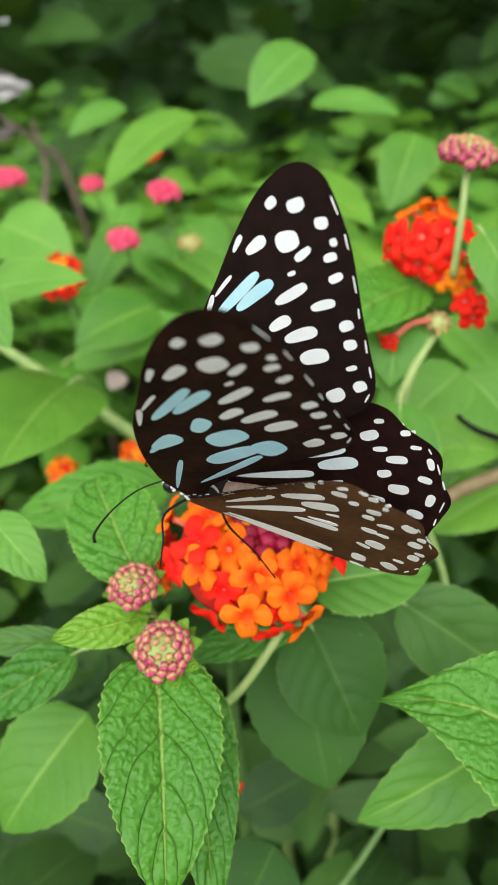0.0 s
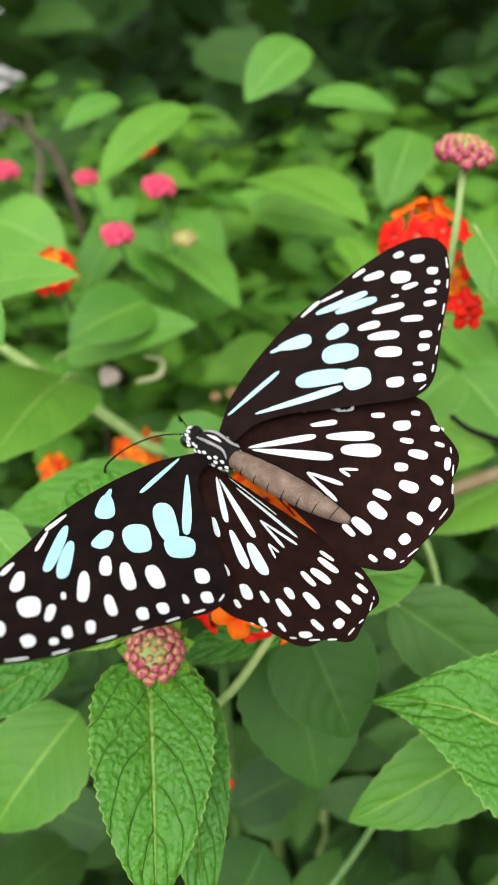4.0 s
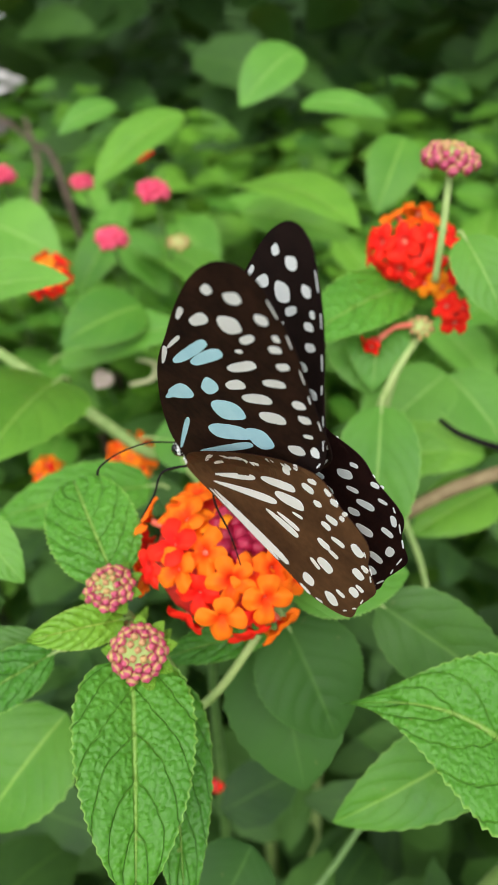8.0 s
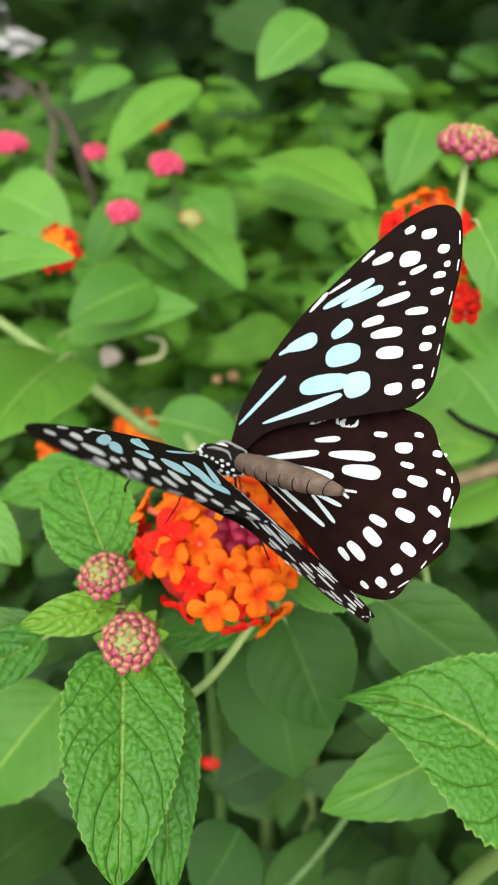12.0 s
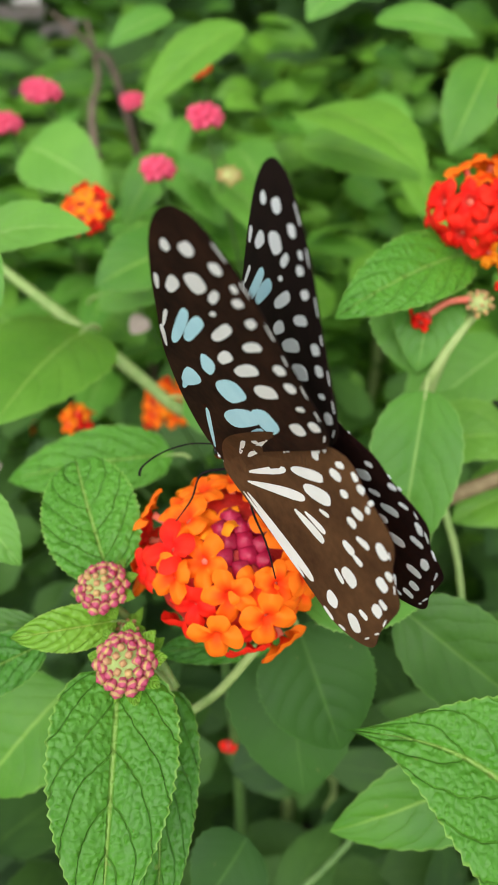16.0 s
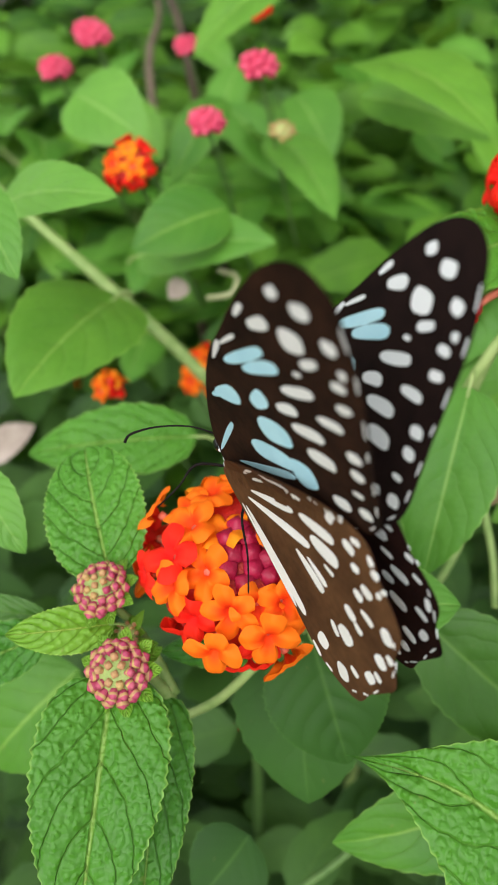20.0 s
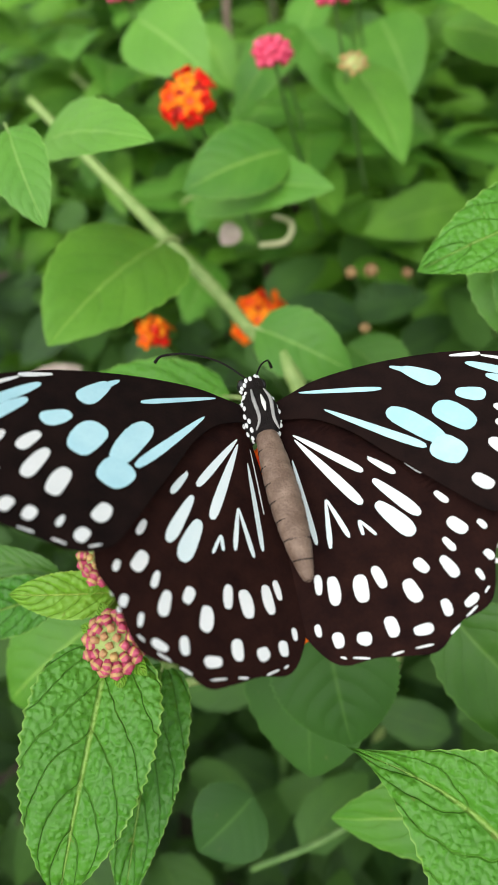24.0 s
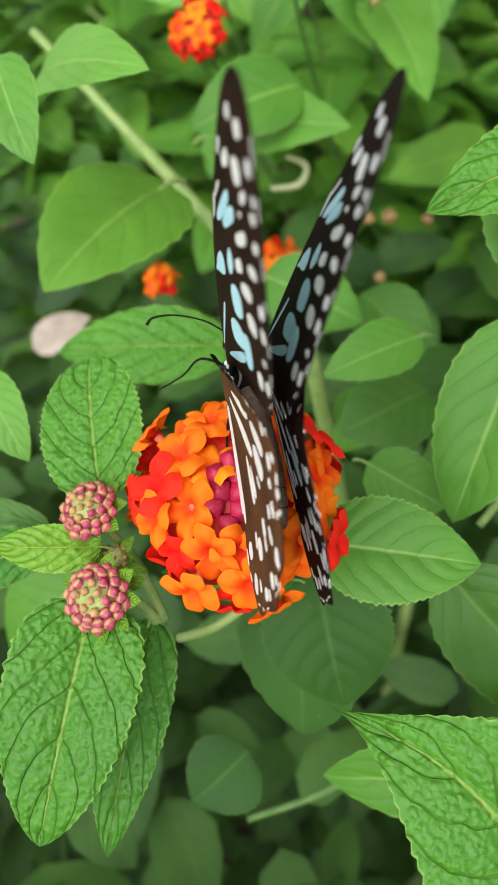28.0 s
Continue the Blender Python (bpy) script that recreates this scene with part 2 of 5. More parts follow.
def mesh(name, verts, faces, mats, uvs=None, index=None, smooth=True):
    me = bpy.data.meshes.new(name)
    me.from_pydata([tuple(v) for v in verts], [], faces)
    for m in (mats if isinstance(mats, (list, tuple)) else [mats]):
        me.materials.append(m)
    me.polygons.foreach_set("use_smooth", [smooth] * len(me.polygons))
    if index is not None:
        me.polygons.foreach_set("material_index", index)
    if uvs is not None:
        layer = me.uv_layers.new(name="UVMap")
        loop_v = np.empty(len(me.loops), dtype=np.int32)
        me.loops.foreach_get("vertex_index", loop_v)
        layer.data.foreach_set("uv", np.asarray(uvs, dtype=np.float32)[loop_v].ravel())
    me.update()
    return me


def tube(points, radii, mat, name="stem", sides=8, origin=None):
    """A round tapering rod along smoothed points, round its origin."""
    pts = [Vector(p) for p in points]
    fine, rad = [], []
    n = len(pts)
    for i in range(n - 1):
        p0, p1, p2, p3 = pts[max(i - 1, 0)], pts[i], pts[i + 1], pts[min(i + 2, n - 1)]
        for k in range(5):
            t = k / 5
            fine.append(0.5 * ((2 * p1) + (p2 - p0) * t + (2 * p0 - 5 * p1 + 4 * p2 - p3) * t * t + (3 * p1 - p0 - 3 * p2 + p3) * t ** 3))
            rad.append(radii[i] + (radii[i + 1] - radii[i]) * t)
    fine.append(pts[-1])
    rad.append(radii[-1])
    origin = Vector(origin) if origin is not None else pts[0]
    verts, faces = [], []
    side = None
    for i, p in enumerate(fine):
        d = (fine[min(i + 1, len(fine) - 1)] - fine[max(i - 1, 0)]).normalized()
        if side is None:
            side = d.orthogonal().normalized()
        side = (side - d * side.dot(d)).normalized()
        up = d.cross(side)
        for k in range(sides):
            a = 2 * math.pi * k / sides
            verts.append(p - origin + (side * math.cos(a) + up * math.sin(a)) * rad[i])
    for i in range(len(fine) - 1):
        for k in range(sides):
            a, b = i * sides + k, i * sides + (k + 1) % sides
            faces.append((a, b, b + sides, a + sides))
    faces.append(tuple(range(sides))[::-1])
    faces.append(tuple(range((len(fine) - 1) * sides, len(fine) * sides)))
    return mesh(name, verts, faces, mat)


def blade(base, tip, width, face, arch=0.08, fold=0.18, nu=26, nv=12, teeth=0.045, pucker=0.011, sway=0.0, curl=0.0, blunt=0.85, root=0.5):
    """Vertices, faces and uvs of an ovate, toothed leaf from base to tip, its upper side towards face; local to base."""
    base, tip = Vector(base), Vector(tip)
    axis = tip - base
    length = axis.length
    axis.normalize()
    face = Vector(face)
    side = axis.cross(face).normalized()
    up = side.cross(axis).normalized()
    verts, uvs, faces = [], [], []
    half = width / 2
    for i in range(nu + 1):
        u = i / nu
        w = half * (u ** root * (1 - u) ** blunt) / ((root / (root + blunt)) ** root * (blunt / (root + blunt)) ** blunt)
        w = max(w, half * 0.025 * (1 - u))
        tooth = 1 + teeth * (0.6 + 0.8 * abs(math.sin(u * 37))) * (1 - 2 * abs((u * nu * 0.5) % 1 - 0.5)) * (1 if u < 0.97 else 0)
        for j in range(nv + 1):
            v = 2 * j / nv - 1
            y = v * w * (tooth if abs(v) > 0.99 else 1)
            ph = u * 6 - abs(v) * 1.1 - v * v * 0.9 + 0.25
            z = arch * length * 4 * u * (1 - u) + fold * abs(v) * w + pucker * length * abs(math.sin(math.pi * ph)) * (1 - abs(v) ** 6) * min(1, 6 * u * (1 - u))
            z -= 0.02 * length * math.exp(-(v * 9) ** 2) * (1 - u)
            z += curl * length * (u ** 2) * 0.5 - 0.35 * fold * (v * v) * w
            x = u * length + 0.06 * length * abs(v) * (1 - u) * u
            y += sway * length * math.sin(math.pi * u)
            verts.append(axis * x + side * y + up * z)
            uvs.append((u, v * 0.5 + 0.5))
    for i in range(nu):
        for j in range(nv):
            a = i * (nv + 1) + j
            faces.append((a, a + 1, a + nv + 2, a + nv + 1))
    return verts, faces, uvs


def leaf(parent, base, tip, width, face=(0, -0.6, 0.8), mat=None, stalk=0.12, label="", **shape):
    verts, faces, uvs = blade(base, tip, width, face, **shape)
    ob = place("leaf", mesh("leaf", verts, faces, mat or LEAF_MID, uvs), parent, base, label)
    if stalk:
        d = (Vector(tip) - Vector(base)).normalized()
        back = Vector(base) - d * stalk * width * 2 - Vector((0, 0, 0.12 * width))
        place("leaf_stalk", tube([back, Vector(base) - d * stalk * width + Vector((0, 0, -0.03 * width)), Vector(base) + d * width * 0.12], [width * 0.03, width * 0.028, width * 0.02], STEM, "leaf_stalk", 6), ob, back)
    return ob


# ---- flowers ----
def floret_mesh(name, mat, lobes, size, seed):
    rng = random.Random(seed)
    rings, seg = 6, 48
    verts, uvs, faces = [(0, 0, -0.22 * size)], [(0, 0.5)], []
    cuts = [rng.uniform(0.85, 1.12) for _ in range(lobes)]
    ph = [rng.uniform(0, 6.28) for _ in range(4)]
    for i in range(1, rings + 1):
        q = i / rings
        for k in range(seg):
            a = 2 * math.pi * k / seg
            lobe = int(((a / (2 * math.pi) * lobes) + 0.5) % lobes)
            c = abs(math.cos(a * lobes / 2))
            r = size * 0.5 * (0.4 + 0.6 * c ** 0.48 * cuts[lobe])
            rad = size * 0.1 + (r - size * 0.1) * ((i - 1) / (rings - 1)) if i > 1 else size * 0.1
            z = size * (-0.1 * (1 - q) ** 2 + 0.12 * q - 0.16 * q ** 3 + 0.03 * q * math.sin(2 * a + ph[0]) + 0.04 * q * q * math.sin(5 * a + ph[1]) + 0.03 * q * q * math.sin(9 * a + ph[2]))
            z -= size * 0.1 * (1 - c) * q
            verts.append((rad * math.cos(a), rad * math.sin(a), z))
            uvs.append((q, a / 6.2832))
    for k in range(seg):
        faces.append((0, 1 + k, 1 + (k + 1) % seg))
    for i in range(rings - 1):
        for k in range(seg):
            a, b = 1 + i * seg + k, 1 + i * seg + (k + 1) % seg
            faces.append((a, a + seg, b + seg, b))
    return mesh(name, verts, faces, mat, uvs)


def bud_mesh(name, mat, size, long=1.3, rim=None):
    verts, faces = [], []
    rows, seg = 6, 8
    for i in range(rows + 1):
        t = i / rows
        r = size * 0.5 * (0.45 + 0.75 * t if t < 0.7 else 0.98 * math.sqrt(max(0.0, 1 - ((t - 0.7) / 0.3) ** 2)) + 0.02)
        for k in range(seg):
            a = 2 * math.pi * k / seg
            sq = 1 + 0.12 * math.cos(4 * a)
            verts.append((r * sq * math.cos(a), r * sq * math.sin(a), size * long * (t - 0.6)))
    for i in range(rows):
        for k in range(seg):
            a, b = i * seg + k, i * seg + (k + 1) % seg
            faces.append((a, b, b + seg, a + seg))
    faces.append(tuple(range(rows * seg, rows * seg + seg)))
    if not rim:
        return mesh(name, verts, faces, mat)
    return mesh(name, verts, faces, [mat, rim], None, [1 if f // seg == 4 else 0 for f in range(rows * seg + 1)])


def ball(name, mat, rx, ry, rz, rows=10, seg=16, rough=0.0, seed=0, at=(0, 0, 0)):
    rng = random.Random(seed)
    verts, faces = [], []
    for i in range(rows + 1):
        t = math.pi * i / rows
        for k in range(seg):
            a = 2 * math.pi * k / seg
            j = 1 + rng.uniform(-rough, rough)
            verts.append((at[0] + rx * j * math.sin(t) * math.cos(a), at[1] + ry * j * math.sin(t) * math.sin(a), at[2] + rz * j * math.cos(t)))
    for i in range(rows):
        for k in range(seg):
            a, b = i * seg + k, i * seg + (k + 1) % seg
            faces.append((a, a + seg, b + seg, b))
    return mesh(name, verts, faces, mat)


FLORET = {}
for key, mat_ in (("orange", ORANGE), ("red", RED), ("amber", AMBER)):
    FLORET[key] = [floret_mesh("floret", mat_, 4 + (n % 2), 0.0088, 11 * n + 3) for n in range(5)]
BUDS = {"magenta": bud_mesh("bud", MAGENTA, 0.0034, 1.5), "pink": bud_mesh("bud", BUD_PINK, 0.0021, 1.7, BUD_PALE), "pale": bud_mesh("bud", BUD_PALE, 0.002, 1.5), "far": bud_mesh("bud", BUD_FAR, 0.0026, 1.8)}


def facing(direction, spin=0.0):
    q = Vector(direction).to_track_quat("Z", "Y")
    return q @ Euler((0, 0, spin)).to_quaternion()


def bud_head(parent, at, axis, radius, kind="pink", inner="pale", count=44, label="", name="bud_head", depth=0.75, bracts=0):
    """A tight dome of small buds over a green base."""
    at, q = Vector(at), facing(axis)
    core = place(name, ball(name, BUD_FAR if kind == "far" else CALYX, radius * 0.8, radius * 0.8, radius * 0.8 * depth), parent, at, label, q)
    for k in range(count):
        f = (k + 0.5) / count
        polar = math.acos(1 - f * 1.25)
        az = k * 2.399963
        d = Vector((math.sin(polar) * math.cos(az), math.sin(polar) * math.sin(az), math.cos(polar) * depth))
        ob = new("bud", BUDS[inner if f < 0.16 else kind])
        ob.parent = core
        ob.location = d * radius * (0.86 + 0.05 * math.sin(k * 5.1))
        ob.rotation_mode = "QUATERNION"
        ob.rotation_quaternion = facing(d, k)
        s = 0.8 + 0.35 * f if kind == "far" else 0.64 + 0.4 * f
        ob.scale = (s * radius / 0.0045,) * 3
    for k in range(bracts):
        a = 6.283 * k / bracts + 0.4
        d = Vector((math.cos(a), math.sin(a), 0))
        vs, fs, us = blade(d * radius * 0.6 - Vector((0, 0, 0.3 * radius)), d * radius * 1.5 + Vector((0, 0, -0.15 * radius)), radius * 0.62, (0, 0, 1), nu=8, nv=4, teeth=0, pucker=0)
        ob = new("bract", mesh("bract", vs, fs, LEAF_YOUNG, us))
        ob.parent = core
        ob.location = d * radius * 0.6 - Vector((0, 0, 0.3 * radius))
    return core


def flower_head(parent, at, axis, radius, florets, buds=12, label="", scale=1.0, depth=0.7, lift=1.0, core=0.62, gap=None):
    """A domed umbel: each floret is (polar, azimuth in degrees, colour, spin)."""
    at, q = Vector(at), facing(axis)
    core = place("flower_head", ball("flower_head", HEAD_RED, radius * core, radius * core, radius * core * depth), parent, at, label, q)
    for n, (polar, az, colour, spin) in enumerate(florets):
        p, a = radians(polar), radians(az)
        d = Vector((math.sin(p) * math.cos(a), math.sin(p) * math.sin(a), math.cos(p) * depth))
        ob = new("floret", FLORET[colour][n % 5])
        ob.parent = core
        ob.location = d * radius * lift * (0.9 + 0.16 * ((n * 7) % 5) / 4)
        ob.rotation_mode = "QUATERNION"
        ob.rotation_quaternion = facing(Vector((d.x + 0.14 * math.sin(n * 2.1), d.y + 0.14 * math.cos(n * 3.7), d.z / depth * 0.9 + 0.1 * math.sin(n))), radians(spin))
        ob.scale = (scale * (0.92 + 0.16 * ((n * 37) % 10) / 10),) * 3
        stalk = tube([(0, 0, 0), ob.location * 0.5, ob.location * 0.9], [0.0005 * scale, 0.0006 * scale, 0.0007 * scale], PINK_TUBE, "floret_tube", 6)
        t_ob = new("floret_tube", stalk)
        t_ob.parent = core
    for k in range(buds):
        f = (k + 0.5) / max(buds, 1)
        p, a = 0.36 * math.sqrt(f), k * 2.4
        d = Vector((math.sin(p) * math.cos(a), math.sin(p) * math.sin(a), math.cos(p)))
        if gap:
            d = facing((math.sin(radians(gap[0])) * math.cos(radians(gap[1])), math.sin(radians(gap[0])) * math.sin(radians(gap[1])), math.cos(radians(gap[0])))) @ d
        d.z *= depth
        ob = new("bud", BUDS["magenta"])
        ob.parent = core
        ob.location = d * radius * 0.82
        ob.rotation_mode = "QUATERNION"
        ob.rotation_quaternion = facing(d, k)
        ob.scale = (scale,) * 3
    return core


# ---- ground ----
def ground_sheet():
    n = 60
    verts, faces = [], []
    for i in range(n + 1):
        for j in range(n + 1):
            a, b = 2 * i / n - 1, 2 * j / n - 1
            x, y = 300 * a * abs(a) ** 3, 300 * b * abs(b) ** 3
            z = 0.03 * noise.noise(Vector((x * 2, y * 2, 0))) if abs(x) < 5 and abs(y) < 5 else 0.0
            verts.append((x, y, z))
    for i in range(n):
        for j in range(n):
            a = i * (n + 1) + j
            faces.append((a, a + n + 1, a + n + 2, a + 1))
    ob = new("ground", mesh("ground", verts, faces, SOIL))
    tagged(ob, "dark damp soil under the shrubs", "ground", kind="structure")


ground_sheet()

# ---- the flowering sprig in front ----
sprig = thing("lantana_sprig", (0.0007, -0.0140, 0.5252), "lantana sprig with an orange-red flower head and two bud heads", "plant")
HEAD_AT = (-0.0009, 0.0052, 0.5535)
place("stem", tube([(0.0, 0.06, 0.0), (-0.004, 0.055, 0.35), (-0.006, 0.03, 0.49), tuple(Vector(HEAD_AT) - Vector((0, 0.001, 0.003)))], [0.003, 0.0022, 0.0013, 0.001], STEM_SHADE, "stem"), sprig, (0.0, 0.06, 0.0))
FLORETS = [(68, 124, 'amber', 0), (38, 126, 'orange', 37), (70, 161, 'orange', 74), (44, 153, 'orange', 21), (26, 171, 'orange', 58), (10, 148, 'amber', 5), (66, -156, 'red', 42), (35, -156, 'red', 79), (26, -122, 'orange', 26), (45, -134, 'orange', 63), (58, -110, 'red', 10), (42, -82, 'orange', 47), (66, -90, 'orange', 84), (42, -59, 'orange', 31), (61, -59, 'orange', 68), (77, -64, 'red', 15), (78, 64, 'orange', 52), (59, 48, 'red', 89), (65, 32, 'orange', 36), (48, 21, 'orange', 73), (63, 6, 'amber', 20), (50, -8, 'orange', 57), (76, -7, 'red', 4), (71, -27, 'orange', 41), (53, -20, 'orange', 78), (75, -31, 'orange', 25), (46, -41, 'orange', 62), (30, 60, 'orange', 12), (45, 95, 'orange', 50), (60, 75, 'orange', 31), (78, 95, 'orange', 5), (76, 62, 'red', 44), (25, 10, 'orange', 70), (40, 35, 'orange', 20), (104, -170, 'orange', 0), (110, -121, 'red', 29), (104, -72, 'red', 58), (110, -50, 'orange', 87), (104, -1, 'red', 26), (110, 48, 'red', 55), (104, 70, 'orange', 84), (110, 119, 'red', 23), (104, 168, 'red', 52)]
front = flower_head(sprig, HEAD_AT, (0.0, -0.3, 0.95), 0.0172, FLORETS, 12, "dome of orange and red florets round magenta buds", depth=0.68, scale=1.06, gap=(12, -50), core=0.8)
bud_head(sprig, (-0.0153, -0.0150, 0.5483), (-0.1, -0.55, 0.83), 0.0046, label="tight dusty pink bud head", bracts=9)
bud_head(sprig, (-0.0218, -0.0040, 0.5528), (-0.25, -0.3, 0.9), 0.0043, label="tight dusty pink bud head", bracts=9)
bud_head(sprig, (-0.0175, -0.0062, 0.5451), (-0.1, -0.5, 0.85), 0.0021, "pale", "pale", 14, "tiny yellow-green bud cluster", bracts=5)
for p_, q_ in (((-0.0178, -0.0065, 0.5430), (-0.0154, -0.0029, 0.5477)), ((-0.0168, -0.0065, 0.5426), (-0.0123, -0.0057, 0.5431)), ((-0.0196, -0.0054, 0.5445), (-0.0203, -0.0092, 0.5457)), ((-0.0130, -0.0107, 0.5456), (-0.0101, -0.0093, 0.5484))):
    leaf(sprig, p_, q_, 0.0022, (0.1, -0.7, 0.7), LEAF_YOUNG, stalk=0, nu=10, nv=6)
for p_, q_ in (((-0.0093, -0.0100, 0.5332), (-0.0161, -0.0136, 0.5456)), ((-0.0091, -0.0091, 0.5338), (-0.0223, -0.0031, 0.5498))):
    place("stem", tube([p_, Vector(p_).lerp(Vector(q_), 0.5) + Vector((0, 0.002, 0)), q_], [0.0011, 0.0008, 0.0007], STEM, "stem"), sprig, p_)

FRONT = dict(nu=44, nv=20)
leaf(sprig, (-0.0214, -0.0012, 0.5523), (-0.0328, 0.0191, 0.5616), 0.0172, (0.15, -0.75, 0.65), LEAF_FRONT, arch=0.05, fold=0.1, blunt=0.5, root=0.4, pucker=0.012, **FRONT)
leaf(sprig, (-0.0190, -0.0069, 0.5483), (-0.0351, -0.0130, 0.5488), 0.0075, (0.0, -0.7, 0.7), LEAF_YOUNG, arch=0.06, fold=0.3, **FRONT)
leaf(sprig, (-0.0166, -0.0146, 0.5463), (-0.0128, -0.0446, 0.5280), 0.0195, (0.25, -0.75, 0.6), LEAF_FRONT, arch=0.07, fold=0.2, root=0.3, blunt=0.7, **FRONT)
leaf(sprig, (-0.0111, -0.0100, 0.5350), (-0.0062, -0.0414, 0.5152), 0.0125, (0.2, -0.6, 0.75), LEAF_FRONT, arch=0.05, fold=0.3, root=0.35, **FRONT)
leaf(sprig, (0.0113, 0.0094, 0.5416), (0.0376, 0.0141, 0.5420), 0.017, (-0.2, -0.5, 0.85), LEAF_LIGHT, arch=0.05, fold=0.2, **FRONT)
# leaf below the head, its shade painted in by the material
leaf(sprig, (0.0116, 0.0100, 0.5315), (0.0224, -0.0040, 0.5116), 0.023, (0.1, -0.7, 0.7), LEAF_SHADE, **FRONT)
leaf(sprig, (-0.0344, -0.0038, 0.5360), (-0.0543, -0.0118, 0.5264), 0.0105, (0.1, -0.6, 0.8), LEAF_FRONT)
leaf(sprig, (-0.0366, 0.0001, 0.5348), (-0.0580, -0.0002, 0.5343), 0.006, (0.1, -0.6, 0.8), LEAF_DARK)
leaf(sprig, (0.0089, 0.0054, 0.5343), (-0.0156, 0.0017, 0.5282), 0.008, (0.0, -0.6, 0.8), LEAF_FRONT)

# ---- the leafy shoot beside it ----
shoot = thing("lantana_shoot", (0.0552, -0.0149, 0.5074), "leafy lantana shoot with broad toothed leaves", "plant")
place("stem", tube([(0.075, 0.03, 0.0), (0.072, 0.02, 0.35), (0.0628, -0.0156, 0.4969), (0.0642, -0.0035, 0.5124)], [0.003, 0.0026, 0.0018, 0.001], STEM, "stem"), shoot, (0.075, 0.03, 0.0))
leaf(shoot, (0.0570, -0.0260, 0.5270), (0.0206, -0.0137, 0.5345), 0.028, (-0.1, -0.55, 0.83), LEAF_FRONT, arch=0.1, fold=0.28, blunt=1.75, root=0.6, sway=0.14, curl=-0.06, pucker=0.009, **FRONT)
leaf(shoot, (0.0634, 0.0023, 0.5119), (0.0218, -0.0127, 0.4959), 0.019, (0.0, -0.7, 0.7), LEAF_MID)
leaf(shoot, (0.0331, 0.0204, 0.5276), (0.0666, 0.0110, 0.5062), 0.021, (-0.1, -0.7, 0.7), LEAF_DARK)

# ---- the flowering sprig behind, beside a bud ----
back = thing("lantana_sprig", (0.0405, 0.0597, 0.5616), "lantana sprig with a ragged red flower head and pink buds", "plant")
place("stem", tube([(0.05, 0.09, 0.0), (0.03, 0.085, 0.45), (0.0355, 0.0589, 0.5522), (0.0468, 0.0677, 0.5755)], [0.003, 0.0024, 0.0013, 0.001], STEM, "stem"), back, (0.05, 0.09, 0.0))
flower_head(back, (0.0455, 0.0797, 0.5940), (-0.1, -0.5, 0.85), 0.0125, [
    (20, 100, "orange", 0), (40, 60, "orange", 20), (45, 130, "orange", 50), (55, 0, "red", 10), (50, 200, "red", 30), (70, 250, "red", 60), (60, 290, "red", 15),
    (75, 330, "red", 40), (92, 180, "red", 20), (75, 90, "orange", 33), (98, 225, "red", 10), (25, 230, "red", 70), (18, 330, "red", 25), (85, 290, "red", 52)], 0, "ragged red and orange flower head", scale=1.15, core=0.55, depth=0.55)
flower_head(back, (0.0489, 0.0714, 0.5876), (0.0, -0.8, 0.6), 0.004, [(40, 100, "amber", 0), (50, 200, "amber", 30), (50, 320, "amber", 60)], 0, "amber florets", scale=0.85)
flower_head(back, (0.0543, 0.0677, 0.5811), (0.0, -0.9, 0.4), 0.004, [(40, 30, "red", 0), (50, 150, "red", 30), (50, 270, "red", 60)], 0, "red florets", scale=0.9)
flower_head(back, (0.0346, 0.0636, 0.5742), (-0.7, -0.6, -0.3), 0.003, [(10, 0, "red", 0), (60, 200, "red", 30)], 0, "single red floret on a pink tube", scale=0.6)
place("floret_tube", tube([(0.0461, 0.0661, 0.5783), (0.0397, 0.0657, 0.5777), (0.0348, 0.0638, 0.5745)], [0.0009, 0.0008, 0.0008], PINK_TUBE, "floret_tube"), back, (0.0461, 0.0661, 0.5783))
bud_head(back, (0.0461, 0.0657, 0.5777), (0, -0.5, 0.8), 0.0032, "pale", "pale", 16, "greenish spent flower base")
bud_head(back, (0.0500, 0.0746, 0.6161), (0.1, -0.2, 0.97), 0.0062, label="pale pink bud head", depth=0.55)
place("stem", tube([(0.0482, 0.0661, 0.5892), (0.0490, 0.0689, 0.6021), (0.0499, 0.0734, 0.6140)], [0.0009, 0.0009, 0.0009], STEM, "stem"), back, (0.0482, 0.0661, 0.5892))
place("stem", tube([(0.0375, 0.0595, 0.5552), (0.0411, 0.0633, 0.5679), (0.0461, 0.0677, 0.5755)], [0.0012, 0.0011, 0.001], STEM, "stem"), back, (0.0375, 0.0595, 0.5552))
leaf(back, (0.0440, 0.0774, 0.5849), (0.0145, 0.0550, 0.5770), 0.0175, (-0.2, -0.7, 0.7), LEAF_FRONT, arch=0.09)
leaf(back, (0.0372, 0.0761, 0.5810), (0.0342, 0.0587, 0.5635), 0.0165, (-0.1, -0.8, 0.6), LEAF_LIGHT)
leaf(back, (0.0362, 0.0543, 0.5613), (0.0326, 0.0285, 0.5313), 0.0195, (-0.1, -0.4, 0.92), LEAF_LIGHT, fold=0.25)
leaf(back, (0.0534, 0.0655, 0.6004), (0.0616, 0.0510, 0.5842), 0.013, (-0.2, -0.7, 0.7), LEAF_LIGHT)

